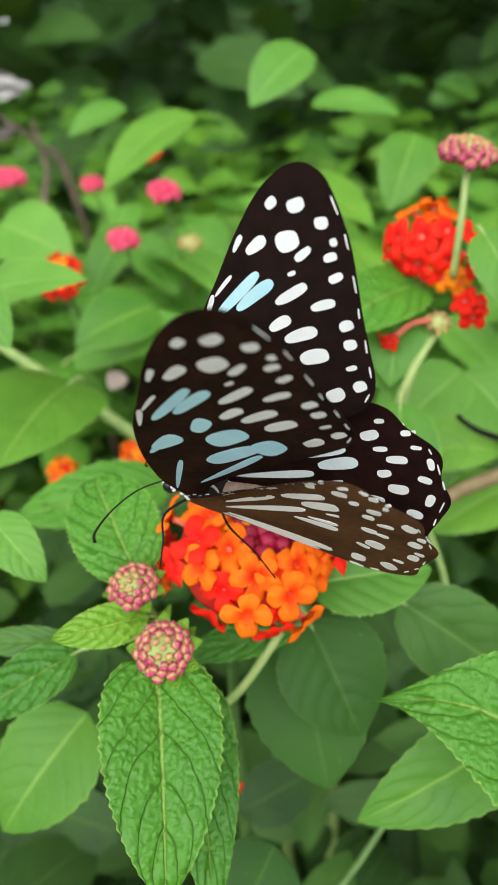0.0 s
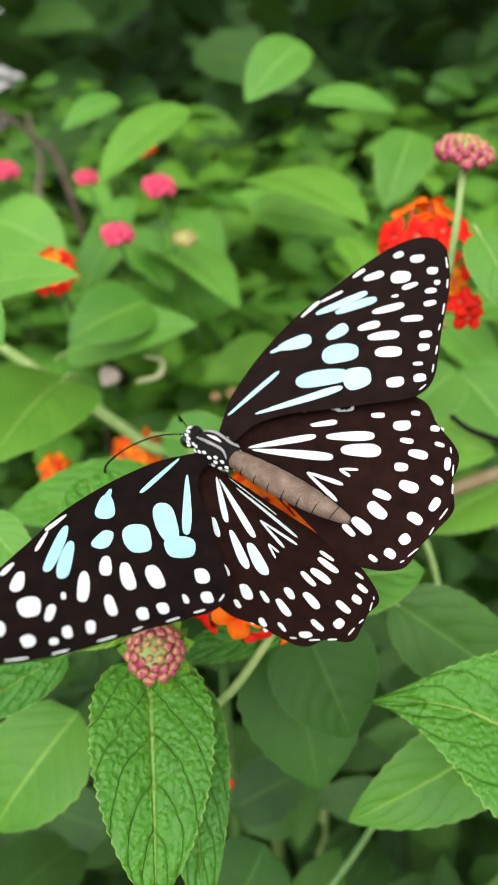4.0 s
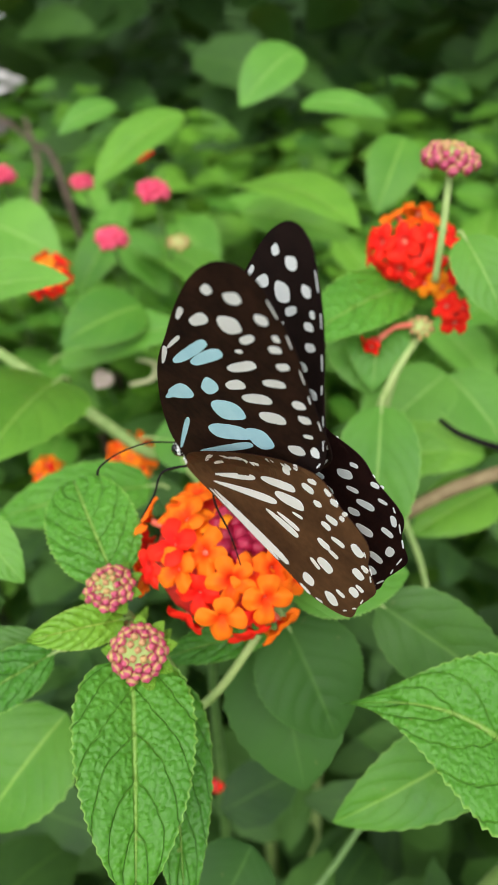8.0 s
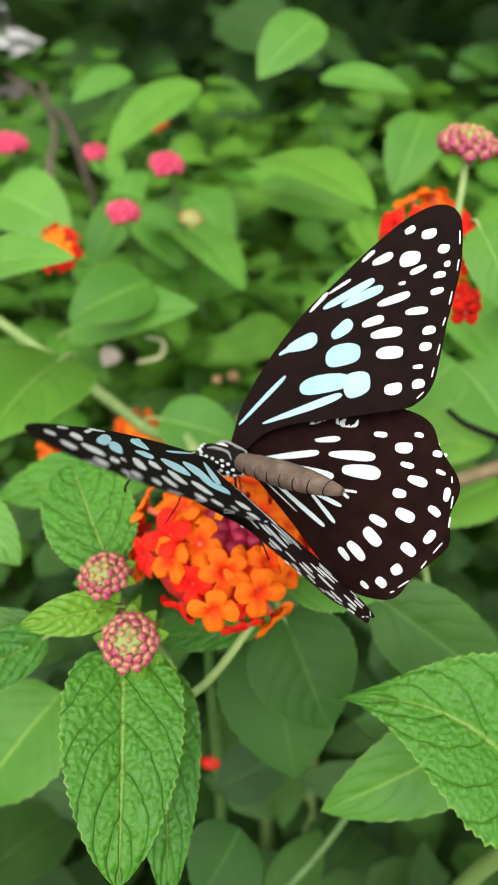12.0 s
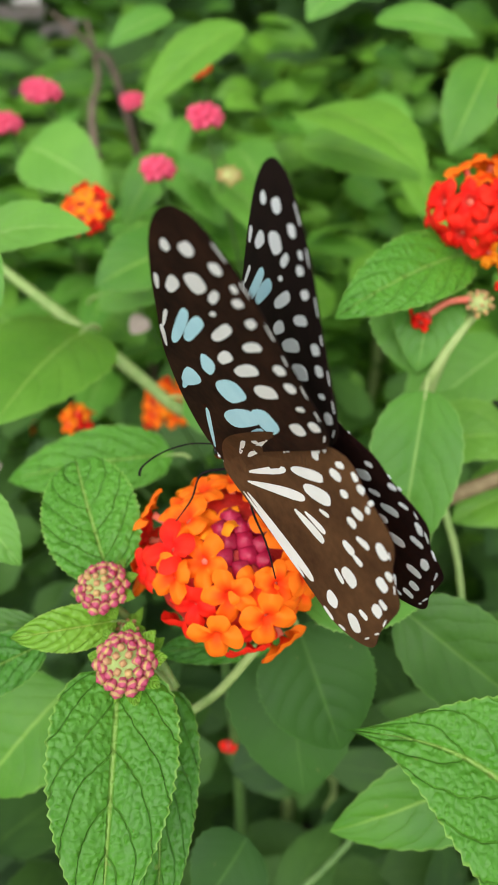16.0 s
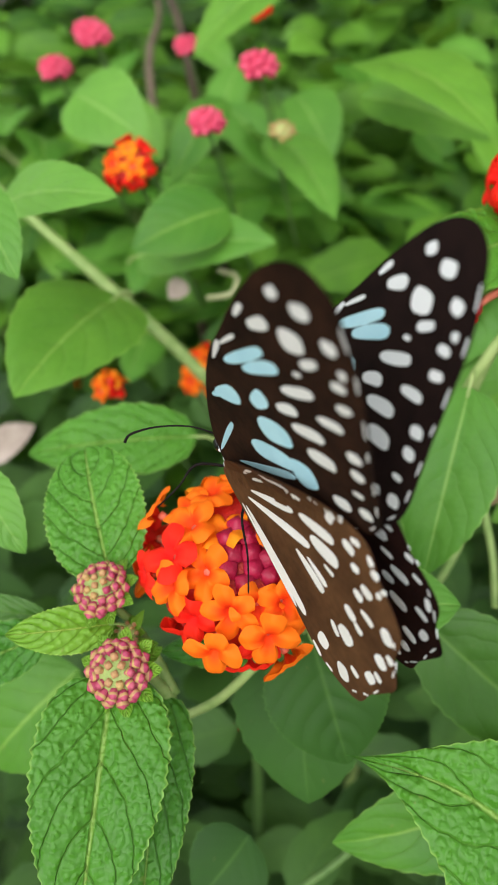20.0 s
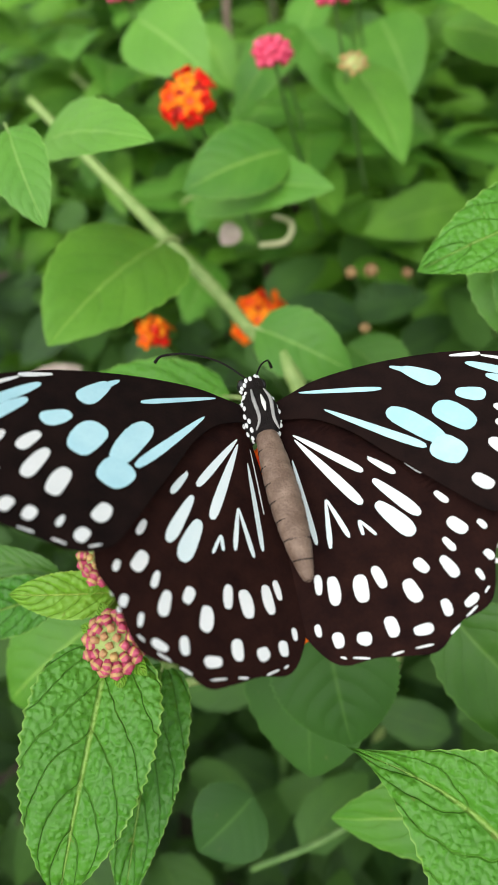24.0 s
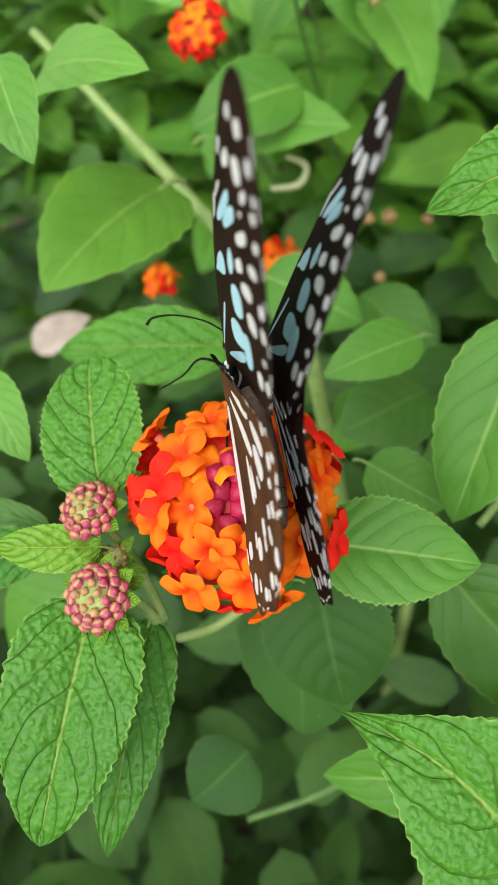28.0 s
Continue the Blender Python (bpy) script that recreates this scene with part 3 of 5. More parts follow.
# ---- the long stem behind ----
cane = thing("lantana_cane", (-0.0690, 0.1228, 0.5338), "pale green lantana cane with opposite leaves and small flowers", "plant")
place("stem", tube([(0.02, 0.1, 0.0), (0.015, 0.1, 0.3), (-0.0070, 0.0751, 0.5105), (-0.0356, 0.1054, 0.5185), (-0.0690, 0.1228, 0.5338), (-0.0972, 0.1364, 0.5463), (-0.1254, 0.1471, 0.5618)], [0.003, 0.0028, 0.0024, 0.0021, 0.0022, 0.0017, 0.0014], STEM, "stem", 10), cane, (0.02, 0.1, 0.0))
FAR = dict(nu=18, nv=10)
leaf(cane, (-0.0586, 0.1006, 0.5461), (-0.0668, 0.0510, 0.5439), 0.032, (0.1, -0.7, 0.7), LEAF_MID, **FAR)
leaf(cane, (-0.0743, 0.1593, 0.5299), (-0.0193, 0.1413, 0.5487), 0.024, (0.1, -0.6, 0.8), LEAF_LIGHT, **FAR)
leaf(cane, (-0.0853, 0.0917, 0.5728), (-0.0415, 0.0683, 0.5884), 0.0165, (0.1, -0.6, 0.8), LEAF_LIGHT, **FAR)
leaf(cane, (-0.0229, 0.0565, 0.5355), (-0.0634, 0.0458, 0.5311), 0.0175, (0, -0.6, 0.8), LEAF_FRONT, **FAR)
leaf(cane, (-0.0270, 0.0887, 0.5321), (0.0007, 0.0866, 0.5252), 0.019, (0, -0.6, 0.8), LEAF_LIGHT, **FAR)
leaf(cane, (-0.0697, 0.0604, 0.5905), (-0.0550, 0.0454, 0.5791), 0.012, (0.2, -0.7, 0.7), LEAF_LIGHT, **FAR)
leaf(cane, (-0.0547, 0.0157, 0.5542), (-0.0416, 0.0061, 0.5449), 0.01, (0.2, -0.7, 0.7), LEAF_LIGHT, **FAR)
leaf(cane, (0.0169, 0.0689, 0.5398), (-0.0001, 0.0520, 0.5373), 0.0125, (0, -0.6, 0.8), LEAF_LIGHT, **FAR)
leaf(cane, (0.0137, 0.0396, 0.5283), (0.0313, 0.0374, 0.5234), 0.013, (0, -0.6, 0.8), LEAF_LIGHT, **FAR)

# ---- foliage further back ----
SIDE = [
    # first row: low leaves, shade put into their dark green
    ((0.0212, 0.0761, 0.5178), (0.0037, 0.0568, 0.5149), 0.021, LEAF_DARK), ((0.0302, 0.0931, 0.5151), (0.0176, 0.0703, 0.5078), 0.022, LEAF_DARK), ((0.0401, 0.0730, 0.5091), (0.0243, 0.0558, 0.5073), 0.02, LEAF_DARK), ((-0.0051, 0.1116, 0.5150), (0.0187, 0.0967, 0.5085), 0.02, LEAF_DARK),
    ((0.0225, 0.2624, 0.6389), (-0.0029, 0.2372, 0.6159), 0.024, LEAF_LIGHT), ((0.0236, 0.2272, 0.6184), (0.0593, 0.2131, 0.6141), 0.016, LEAF_LIGHT), ((-0.0299, 0.2473, 0.6135), (-0.0671, 0.2185, 0.5844), 0.026, LEAF_MID),
    ((-0.0645, 0.2714, 0.6152), (-0.0889, 0.2524, 0.6027), 0.016, LEAF_LIGHT), ((-0.0005, 0.2087, 0.5886), (0.0411, 0.1463, 0.5837), 0.03, LEAF_MID), ((0.0633, 0.1985, 0.6089), (0.0513, 0.1772, 0.5827), 0.021, LEAF_MID),
    ((-0.0385, 0.2466, 0.5501), (-0.0049, 0.1873, 0.5389), 0.024, LEAF_LIGHT), ((-0.1103, 0.2005, 0.5739), (-0.0752, 0.1828, 0.5633), 0.03, LEAF_LIGHT),
    ((-0.0635, 0.2520, 0.5624), (-0.0806, 0.2237, 0.5342), 0.022, LEAF_MID), ((0.0437, 0.0835, 0.5321), (0.0740, 0.0781, 0.5325), 0.017, LEAF_MID),
    ((0.0665, 0.1046, 0.5480), (0.0438, 0.0901, 0.5333), 0.02, LEAF_LIGHT), ((0.0671, 0.1043, 0.5476), (0.0838, 0.0880, 0.5295), 0.024, LEAF_LIGHT), ((0.0821, 0.0858, 0.5160), (0.0533, 0.0699, 0.5089), 0.02, LEAF_MID),
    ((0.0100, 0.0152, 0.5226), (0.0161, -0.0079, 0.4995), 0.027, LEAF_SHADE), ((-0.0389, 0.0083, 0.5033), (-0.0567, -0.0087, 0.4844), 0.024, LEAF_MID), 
    ((-0.0018, 0.2197, 0.5747), (0.0476, 0.2082, 0.5652), 0.024, LEAF_MID), ((-0.0384, 0.1528, 0.5539), (-0.0650, 0.1307, 0.5459), 0.024, LEAF_MID),
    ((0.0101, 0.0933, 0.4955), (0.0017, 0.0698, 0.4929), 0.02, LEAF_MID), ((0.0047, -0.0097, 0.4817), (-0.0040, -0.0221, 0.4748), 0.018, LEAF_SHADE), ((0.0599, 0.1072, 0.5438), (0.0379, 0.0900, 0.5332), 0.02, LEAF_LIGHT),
    ((0.0443, 0.0809, 0.5285), (0.0632, 0.0763, 0.5359), 0.016, LEAF_MID), ((0.0329, 0.0785, 0.5756), (0.0354, 0.0634, 0.5593), 0.02, LEAF_LIGHT)]
hedge = thing("lantana_shrub", (0.0, 0.25, 0.0), "bushy green lantana shrub", "shrub")
rng_leaf = random.Random(5)
for b_, t_, w_, m_ in SIDE:
    leaf(hedge, b_, t_, w_, (rng_leaf.uniform(-0.3, 0.3), -0.6, 0.8), m_, stalk=0, **FAR)


LEAF_KINDS = []
for k in range(6):
    vs_, fs_, us_ = blade((0, 0, 0), (0.05, 0, 0), 0.028, (0, 0, 1), arch=0.05 + 0.02 * (k % 3), fold=0.12 + 0.08 * (k % 2), nu=16, nv=8, sway=0.02 * (k - 2))
    LEAF_KINDS.append(mesh("leaf", vs_, fs_, (LEAF_MID, LEAF_LIGHT, LEAF_MID)[k % 3], us_))


def leafy_shrub(at, seed, count, span, low, high, label):
    """A shrub whose upper leaves are parts of their own."""
    rng = random.Random(seed)
    shrub = thing("lantana_shrub", at, label, "shrub", "shrubs behind the flower")
    for _ in range(count):
        x, y = at[0] + rng.uniform(-span, span), at[1] + rng.uniform(-span, span)
        z = rng.uniform(low, high)
        place("leaf", LEAF_KINDS[rng.randrange(6)], shrub, (x, y, z), "", Euler((rng.uniform(-0.5, 0.5), rng.uniform(-0.1, 0.7), rng.uniform(0, 6.283))).to_quaternion()).scale = (rng.uniform(0.7, 1.2),) * 3
    for _ in range(5):
        p = Vector((at[0] + rng.uniform(-span, span) * 0.8, at[1] + rng.uniform(-span, span) * 0.8, rng.uniform(low, high)))
        place("stem", tube([(at[0], at[1], 0), Vector(at).lerp(p, 0.5) + Vector((0.02, 0, low * 0.4)), p], [0.004, 0.003, 0.0015], STEM, "stem", 6), shrub, (at[0], at[1], 0))
    return shrub


leafy_shrub((-0.2, 0.42, 0.0), 21, 130, 0.14, 0.36, 0.54, "bushy lantana shrub with soft mid-green leaves")
leafy_shrub((0.05, 0.42, 0.0), 22, 130, 0.14, 0.36, 0.55, "bushy lantana shrub with toothed green leaves")
leafy_shrub((0.26, 0.36, 0.0), 23, 110, 0.12, 0.36, 0.56, "bushy lantana shrub with broad green leaves")


def filler(name, count, seed, span, tall, label, size=(0.03, 0.06), mat=LEAF_FILL):
    """A mass of toothed leaves that fills the depth of a shrub."""
    rng = random.Random(seed)
    verts, faces, uvs = [], [], []
    x0, x1, y0, y1 = span
    for _ in range(count):
        x, y = rng.uniform(x0, x1), rng.uniform(y0, y1)
        z = rng.uniform(0.02, tall(x, y))
        a, ln = rng.uniform(0, 6.283), rng.uniform(*size)
        base = Vector((x, y, z))
        tip = base + Vector((math.cos(a), math.sin(a), rng.uniform(-0.7, 0.25))).normalized() * ln
        vs, fs, us = blade(base, tip, ln * rng.uniform(0.45, 0.6), (rng.uniform(-0.5, 0.5), rng.uniform(-0.9, 0.1), 0.8), nu=8, nv=4, pucker=0)
        off = len(verts)
        verts += [v + base for v in vs]
        faces += [tuple(i + off for i in f) for f in fs]
        uvs += us
    ob = new(name, mesh(name, verts, faces, mat, uvs))
    tagged(ob, label, "foliage", kind="stuff")
    return ob


filler("foliage", 3000, 3, (-0.5, 0.5, 0.28, 0.8), lambda x, y: 0.47 + 0.22 * (y - 0.2) + 0.06 * noise.noise(Vector((x * 9, y * 9, 0))), "dense mid-green lantana leaves in soft light", (0.035, 0.065))
# depth of the shrub: a darker leaf colour stands in for dense shade
filler("foliage", 1500, 4, (-0.3, 0.3, 0.06, 0.3), lambda x, y: 0.41 + 0.2 * max(0, y - 0.12), "leaves low in the shrub, shade put into their dark green", (0.03, 0.05), LEAF_FILL_SHADE)
filler("foliage", 5200, 6, (-1.5, 1.9, 0.85, 2.0), lambda x, y: 1.7 + 0.3 * noise.noise(Vector((x * 2.5, y * 2.5, 3))) + (0.1 if x > -0.3 else -0.8 if x > -0.4 else -0.1), "shrubs further off, their shade put into the dark green", (0.08, 0.15), LEAF_FILL_SHADE)
filler("foliage", 1900, 31, (-0.75, 1.0, 0.8, 1.35), lambda x, y: 0.5 + 0.13 * (y - 0.8) + 0.16 * noise.noise(Vector((x * 4, y * 4, 7))) - (0.14 if x < -0.32 else 0), "soft mid-green shrub leaves further off", (0.06, 0.1))
# out of view behind the camera, added to block light from the front
filler("foliage", 1500, 12, (-0.9, 0.9, -1.1, -0.38), lambda x, y: 0.5, "unseen leaves added behind the camera to dim the low parts", (0.05, 0.08), LEAF_FILL_SHADE)
filler("foliage", 700, 9, (-0.2, 0.2, -0.16, 0.08), lambda x, y: 0.42, "leaves under the flowering sprig, coloured dark for shade", (0.03, 0.05), LEAF_FILL_SHADE)

def far_hedge():
    """A deep bank of shrubs that closes the view behind the leaves."""
    nx, nz = 90, 24
    verts, faces = [], []
    for i in range(nx + 1):
        x = -0.78 + 7.0 * i / nx
        for j in range(nz + 1):
            z = 1.9 * j / nz
            bulge = 0.3 * noise.noise(Vector((x * 2.2, z * 3, 1))) + 0.12 * noise.noise(Vector((x * 7, z * 8, 2)))
            verts.append((x + 0.08 * noise.noise(Vector((z * 5, 0, 4))), 2.35 + bulge + 0.25 * z, z + 0.1 * noise.noise(Vector((x * 6, 3, 0))) * j / nz))
    n = len(verts)
    verts += [(x, y + 0.8, z) for x, y, z in verts]
    for i in range(nx):
        for j in range(nz):
            a = i * (nz + 1) + j
            faces += [(a, a + nz + 1, a + nz + 2, a + 1), (a + n, a + n + 1, a + n + nz + 2, a + n + nz + 1)]
    for i in range(nx):
        a = i * (nz + 1) + nz
        faces.append((a, a + nz + 1, a + nz + 1 + n, a + n))
    ob = new("backdrop", mesh("backdrop", verts, faces, HEDGE_FAR))
    tagged(ob, "dark green hedge far behind the flowers", "hedge", kind="structure")


far_hedge()

# ---- dry twigs and the pale path far behind ----
for k, (p0, p1) in enumerate([((-0.2296, 0.5692, 0.5897), (-0.1408, 0.4502, 0.5448)), ((-0.1999, 0.5668, 0.5854), (-0.1456, 0.3901, 0.5215))]):
    t = thing("dry_twig", p1, "bare grey-brown twig in the shrub", "twig", "dry twigs")
    a_, b_ = Vector(p0), Vector(p1)
    low = Vector((b_.x + 0.03, b_.y, 0.0))
    place("twig", tube([low, low.lerp(b_, 0.6) + Vector((0.02, 0, 0)), b_, b_.lerp(a_, 0.5) + Vector((0.006, 0, 0.004)), a_], [0.004, 0.0032, 0.0028, 0.0022, 0.0016], TWIG, "twig", 7, p1), t, p1)
path = new("path", mesh("path", [(-40, 9, 0.06), (40, 9, 0.06), (40, 22, 0.06), (-40, 22, 0.06), (-40, 9, -0.1), (40, 9, -0.1), (40, 22, -0.1), (-40, 22, -0.1)], [(0, 1, 2, 3), (0, 4, 5, 1), (1, 5, 6, 2), (2, 6, 7, 3), (3, 7, 4, 0)], PATHSTONE, smooth=False))
tagged(path, "pale worn concrete path beyond the shrubs", "path", kind="structure")

# ---- small flowers in the background ----
for n, (at, r_, lab) in enumerate([((-0.0816, 0.2599, 0.5804), 0.0052, "crimson bud head"), ((-0.0393, 0.2077, 0.5853), 0.0062, "crimson bud head"), ((-0.0562, 0.1946, 0.5684), 0.006, "crimson bud head"), ((-0.1121, 0.2318, 0.5876), 0.0058, "crimson bud head"), ((-0.1329, 0.2750, 0.5810), 0.0068, "crimson bud head"), ((-0.1422, 0.2528, 0.5700), 0.0064, "crimson bud head")]):
    t = thing("bud_spray", at, "crimson lantana bud head on a thin green stalk", "flower", "crimson bud heads")
    bud_head(t, at, (0.1, -0.3, 0.95), r_, "far", "far", 22, depth=0.6)
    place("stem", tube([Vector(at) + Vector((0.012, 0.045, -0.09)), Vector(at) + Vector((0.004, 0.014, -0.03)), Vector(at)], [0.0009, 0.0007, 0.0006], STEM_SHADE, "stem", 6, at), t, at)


def small_flower(at, axis, r_, rows, label, scale=1.0):
    t = thing("flower_spray", at, label, "flower", "small lantana flowers")
    flower_head(t, at, axis, r_, rows, 0, scale=scale, core=0.8)
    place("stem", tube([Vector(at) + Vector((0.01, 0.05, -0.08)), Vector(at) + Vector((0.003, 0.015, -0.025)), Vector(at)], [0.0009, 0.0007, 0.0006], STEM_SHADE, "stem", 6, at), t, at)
    return t


RING = [(70, 0, "red", 0), (70, 60, "red", 20), (70, 120, "red", 50), (70, 180, "red", 10), (70, 240, "red", 35), (70, 300, "red", 60), (30, 90, "amber", 10), (30, 210, "orange", 40), (30, 330, "amber", 70)]
small_flower((-0.0760, 0.1655, 0.5601), (-0.1, -0.7, 0.7), 0.0095, RING, "small red lantana flower head with an amber middle", 1.0)

FIVE = [(25, 40, "orange", 0), (35, 160, "orange", 30), (35, 280, "amber", 60), (75, 0, "orange", 10), (75, 60, "orange", 70), (75, 120, "red", 25), (75, 180, "orange", 5), (75, 240, "orange", 45), (75, 300, "orange", 15)]
FOUR = [(60, 0, "red", 0), (60, 90, "orange", 20), (60, 180, "orange", 50), (60, 270, "orange", 10), (10, 0, "amber", 30)]
small_flower((-0.0500, 0.1640, 0.4790), (0.0, -0.25, 0.97), 0.011, FIVE, "small wide orange lantana flower", 1.35)
small_flower((-0.0622, 0.1776, 0.4578), (0, -0.7, 0.7), 0.003, [(50, 0, "red", 0), (50, 180, "red", 50)], "single small red lantana floret", 0.75)
small_flower((-0.0680, 0.1060, 0.5080), (-0.1, -0.2, 0.97), 0.0055, FOUR, "faded orange-red lantana flower", 0.95)
small_flower((-0.1841, 0.2882, 0.3668), (-0.3, -0.5, 0.8), 0.006, [(60, 0, "orange", 0), (60, 90, "red", 20), (60, 180, "orange", 50), (60, 270, "orange", 10)], "small orange-red lantana flower", 1.35)

small_flower((-0.0072, 0.0449, 0.4212), (0, -0.7, 0.7), 0.003, [(40, 0, "red", 0), (50, 180, "red", 50)], "small red lantana floret low in the shrub", 0.42)
small_flower((-0.0556, 0.2921, 0.5911), (0, -0.7, 0.7), 0.004, [(40, 0, "red", 0), (50, 120, "orange", 50), (50, 240, "red", 10)], "distant red-orange lantana flower", 1.1)

# ---- twigs, seed heads and dry leaves among the foliage ----
wood = thing("woody_branch", (0.0422, 0.0650, 0.5162), "brown woody lantana branch with green side shoots", "branch")
place("branch", tube([(0.0365, 0.0619, 0.5131), (0.0481, 0.0672, 0.5181), (0.0642, 0.0697, 0.5270), (0.0931, 0.0777, 0.5327)], [0.0018, 0.0021, 0.0022, 0.0022], STEM_WOOD, "branch", 8), wood, (0.0365, 0.0619, 0.5131))
for p_, q_ in (((0.0487, 0.0663, 0.5186), (0.0542, 0.0455, 0.5036)), ((0.0465, 0.0653, 0.5176), (0.0402, 0.0482, 0.5061))):
    place("shoot", tube([p_, Vector(p_).lerp(Vector(q_), 0.5) + Vector((0.001, 0, 0)), q_], [0.0012, 0.001, 0.0009], STEM, "shoot", 6), wood, p_)
low = thing("lantana_stalk", (0.0205, -0.0080, 0.4647), "dull green leafless lantana stalk low in the shrub", "stalk")
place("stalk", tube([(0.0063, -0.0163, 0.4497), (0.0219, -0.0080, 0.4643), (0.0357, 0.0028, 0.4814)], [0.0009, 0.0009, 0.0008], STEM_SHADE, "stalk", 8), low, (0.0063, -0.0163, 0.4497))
low2 = thing("lantana_stalk", (-0.0016, -0.0012, 0.5242), "pale green leafless lantana stalk under the flower head", "stalk")
place("stalk", tube([(-0.0101, -0.0048, 0.5175), (-0.0024, -0.0031, 0.5251), (0.0055, 0.0014, 0.5363)], [0.0009, 0.0009, 0.0009], STEM, "stalk", 8), low2, (-0.0101, -0.0048, 0.5175))
dark = thing("dry_twig", (0.0653, 0.0775, 0.5407), "thin black dead twig among the leaves", "twig", "dry twigs")
place("twig", tube([(0.0589, 0.0795, 0.5443), (0.0653, 0.0774, 0.5404), (0.0785, 0.0753, 0.5365)], [0.0007, 0.001, 0.0012], FUR_BLACK, "twig", 6), dark, (0.0589, 0.0795, 0.5443))
for p_, r_ in (((-0.0142, 0.1563, 0.5119), 0.0022), ((-0.0077, 0.1592, 0.5123), 0.0026), ((0.0047, 0.1629, 0.5114), 0.002), ((-0.0029, 0.1276, 0.5103), 0.0018)):
    t = thing("seed_head", p_, "small brown dried seed head on a stalk", "seed head", "seed heads")
    place("seed", ball("seed", SEED, r_, r_, r_ * 0.9, 7, 10, 0.12, 3), t, p_)
    place("stalk", tube([Vector(p_) + Vector((0.004, 0.016, -0.02)), Vector(p_)], [0.0004, 0.0004], STEM_SHADE, "stalk", 5, p_), t, p_)
t = thing("bud_spray", (-0.0287, 0.2014, 0.5651), "yellow-green young lantana bud head on a stalk", "flower")
bud_head(t, (-0.0287, 0.2014, 0.5651), (0.1, -0.3, 0.95), 0.005, "pale", "pale", 18, depth=0.7)
for b_, t_, w_ in (((-0.1193, 0.0952, 0.4737), (-0.1032, 0.1113, 0.4812), 0.013), ((-0.0512, 0.1434, 0.5297), (-0.0562, 0.1383, 0.5252), 0.008)):
    t = thing("dry_leaf", b_, "pale pinkish dried leaf caught in the shrub", "leaf")
    leaf(t, b_, t_, w_, (0, -0.7, 0.7), DRY, stalk=0, nu=14, nv=8, fold=0.4)
curl = thing("dry_tendril", (-0.0372, 0.1444, 0.5276), "curled pale dried stalk hanging in the shrub", "twig")
place("twig", tube([(-0.0436, 0.1413, 0.5256), (-0.0352, 0.1442, 0.5269), (-0.0345, 0.1483, 0.5314), (-0.0412, 0.1484, 0.5331)], [0.0009, 0.0012, 0.0011, 0.0006], DRYSTALK, "twig", 6), curl, (-0.0436, 0.1413, 0.5256))

# ---- the butterfly ----
HINGE = Vector((0.00230, 0.00080, 0.00030))
FORE_EDGE = [(-0.8, 1.0), (2.0, 3.4), (6.0, 6.0), (14.0, 8.6), (23.2, 10.0), (30.5, 9.6), (37.0, 9.2), (43.3, 8.2), (47.3, 6.5), (49.3, 4.4), (49.7, 2.2), (49.0, 0.1), (46.6, -2.9), (43.9, -5.6), (40.0, -8.5), (37.2, -10.5), (33.7, -13.3), (31.1, -15.3), (29.0, -16.2), (27.0, -16.2), (25.0, -15.4), (19.6, -11.2), (14.0, -6.8), (10.0, -3.6), (5.0, -1.3), (-0.8, -1.2)]
HIND_EDGE = [(0.0, 0.2), (3.0, 0.6), (7.5, -0.2), (12.3, -2.4), (16.8, -6.0), (20.8, -10.6), (23.5, -15.6), (24.4, -20.6), (23.0, -25.2), (21.3, -28.4), (19.6, -30.3), (17.3, -31.8), (15.4, -33.2), (13.6, -33.8), (11.0, -33.8), (8.7, -34.2), (6.4, -34.2), (3.2, -33.7), (1.1, -32.6), (-0.9, -30.4), (-2.2, -27.3), (-2.0, -22.5), (-1.2, -14.0), (-0.8, -6.0)]
FORE_BLUE = [
    (3.0, 3.4, 14.5, 3.6, 1.1, 0.5, 'b'),
    (6.5, 0.2, 19.6, -6.6, 1.8, 0.35, 'b'),
    (20.4, -5.8, 24.1, -8.3, 4.2, 1.0, 'b'),
    (15.0, -0.1, 21.9, -5.6, 3.2, 1.0, 'b'),
    (21.2, 0.4, 25.9, -3.4, 3.8, 1.0, 'b'),
    (15.7, 7.7, 18.7, 6.5, 1.2, 0.5, 'b'),
    (17.3, 7.3, 22.3, 4.4, 3.2, 0.6, 'b'),
    (24.1, 2.4, 28.0, 1.7, 2.6, 0.8, 'b'),
    (26.0, 7.7, 34.8, 4.2, 1.8, 0.7, 'b'),
    (28.4, 5.3, 34.9, 2.0, 2.0, 0.7, 'b'),
    (24.0, 9.2, 28.3, 9.3, 0.9, 0.6, 'w'),
    (28.2, 9.0, 32.3, 7.7, 0.7, 0.6, 'w')]
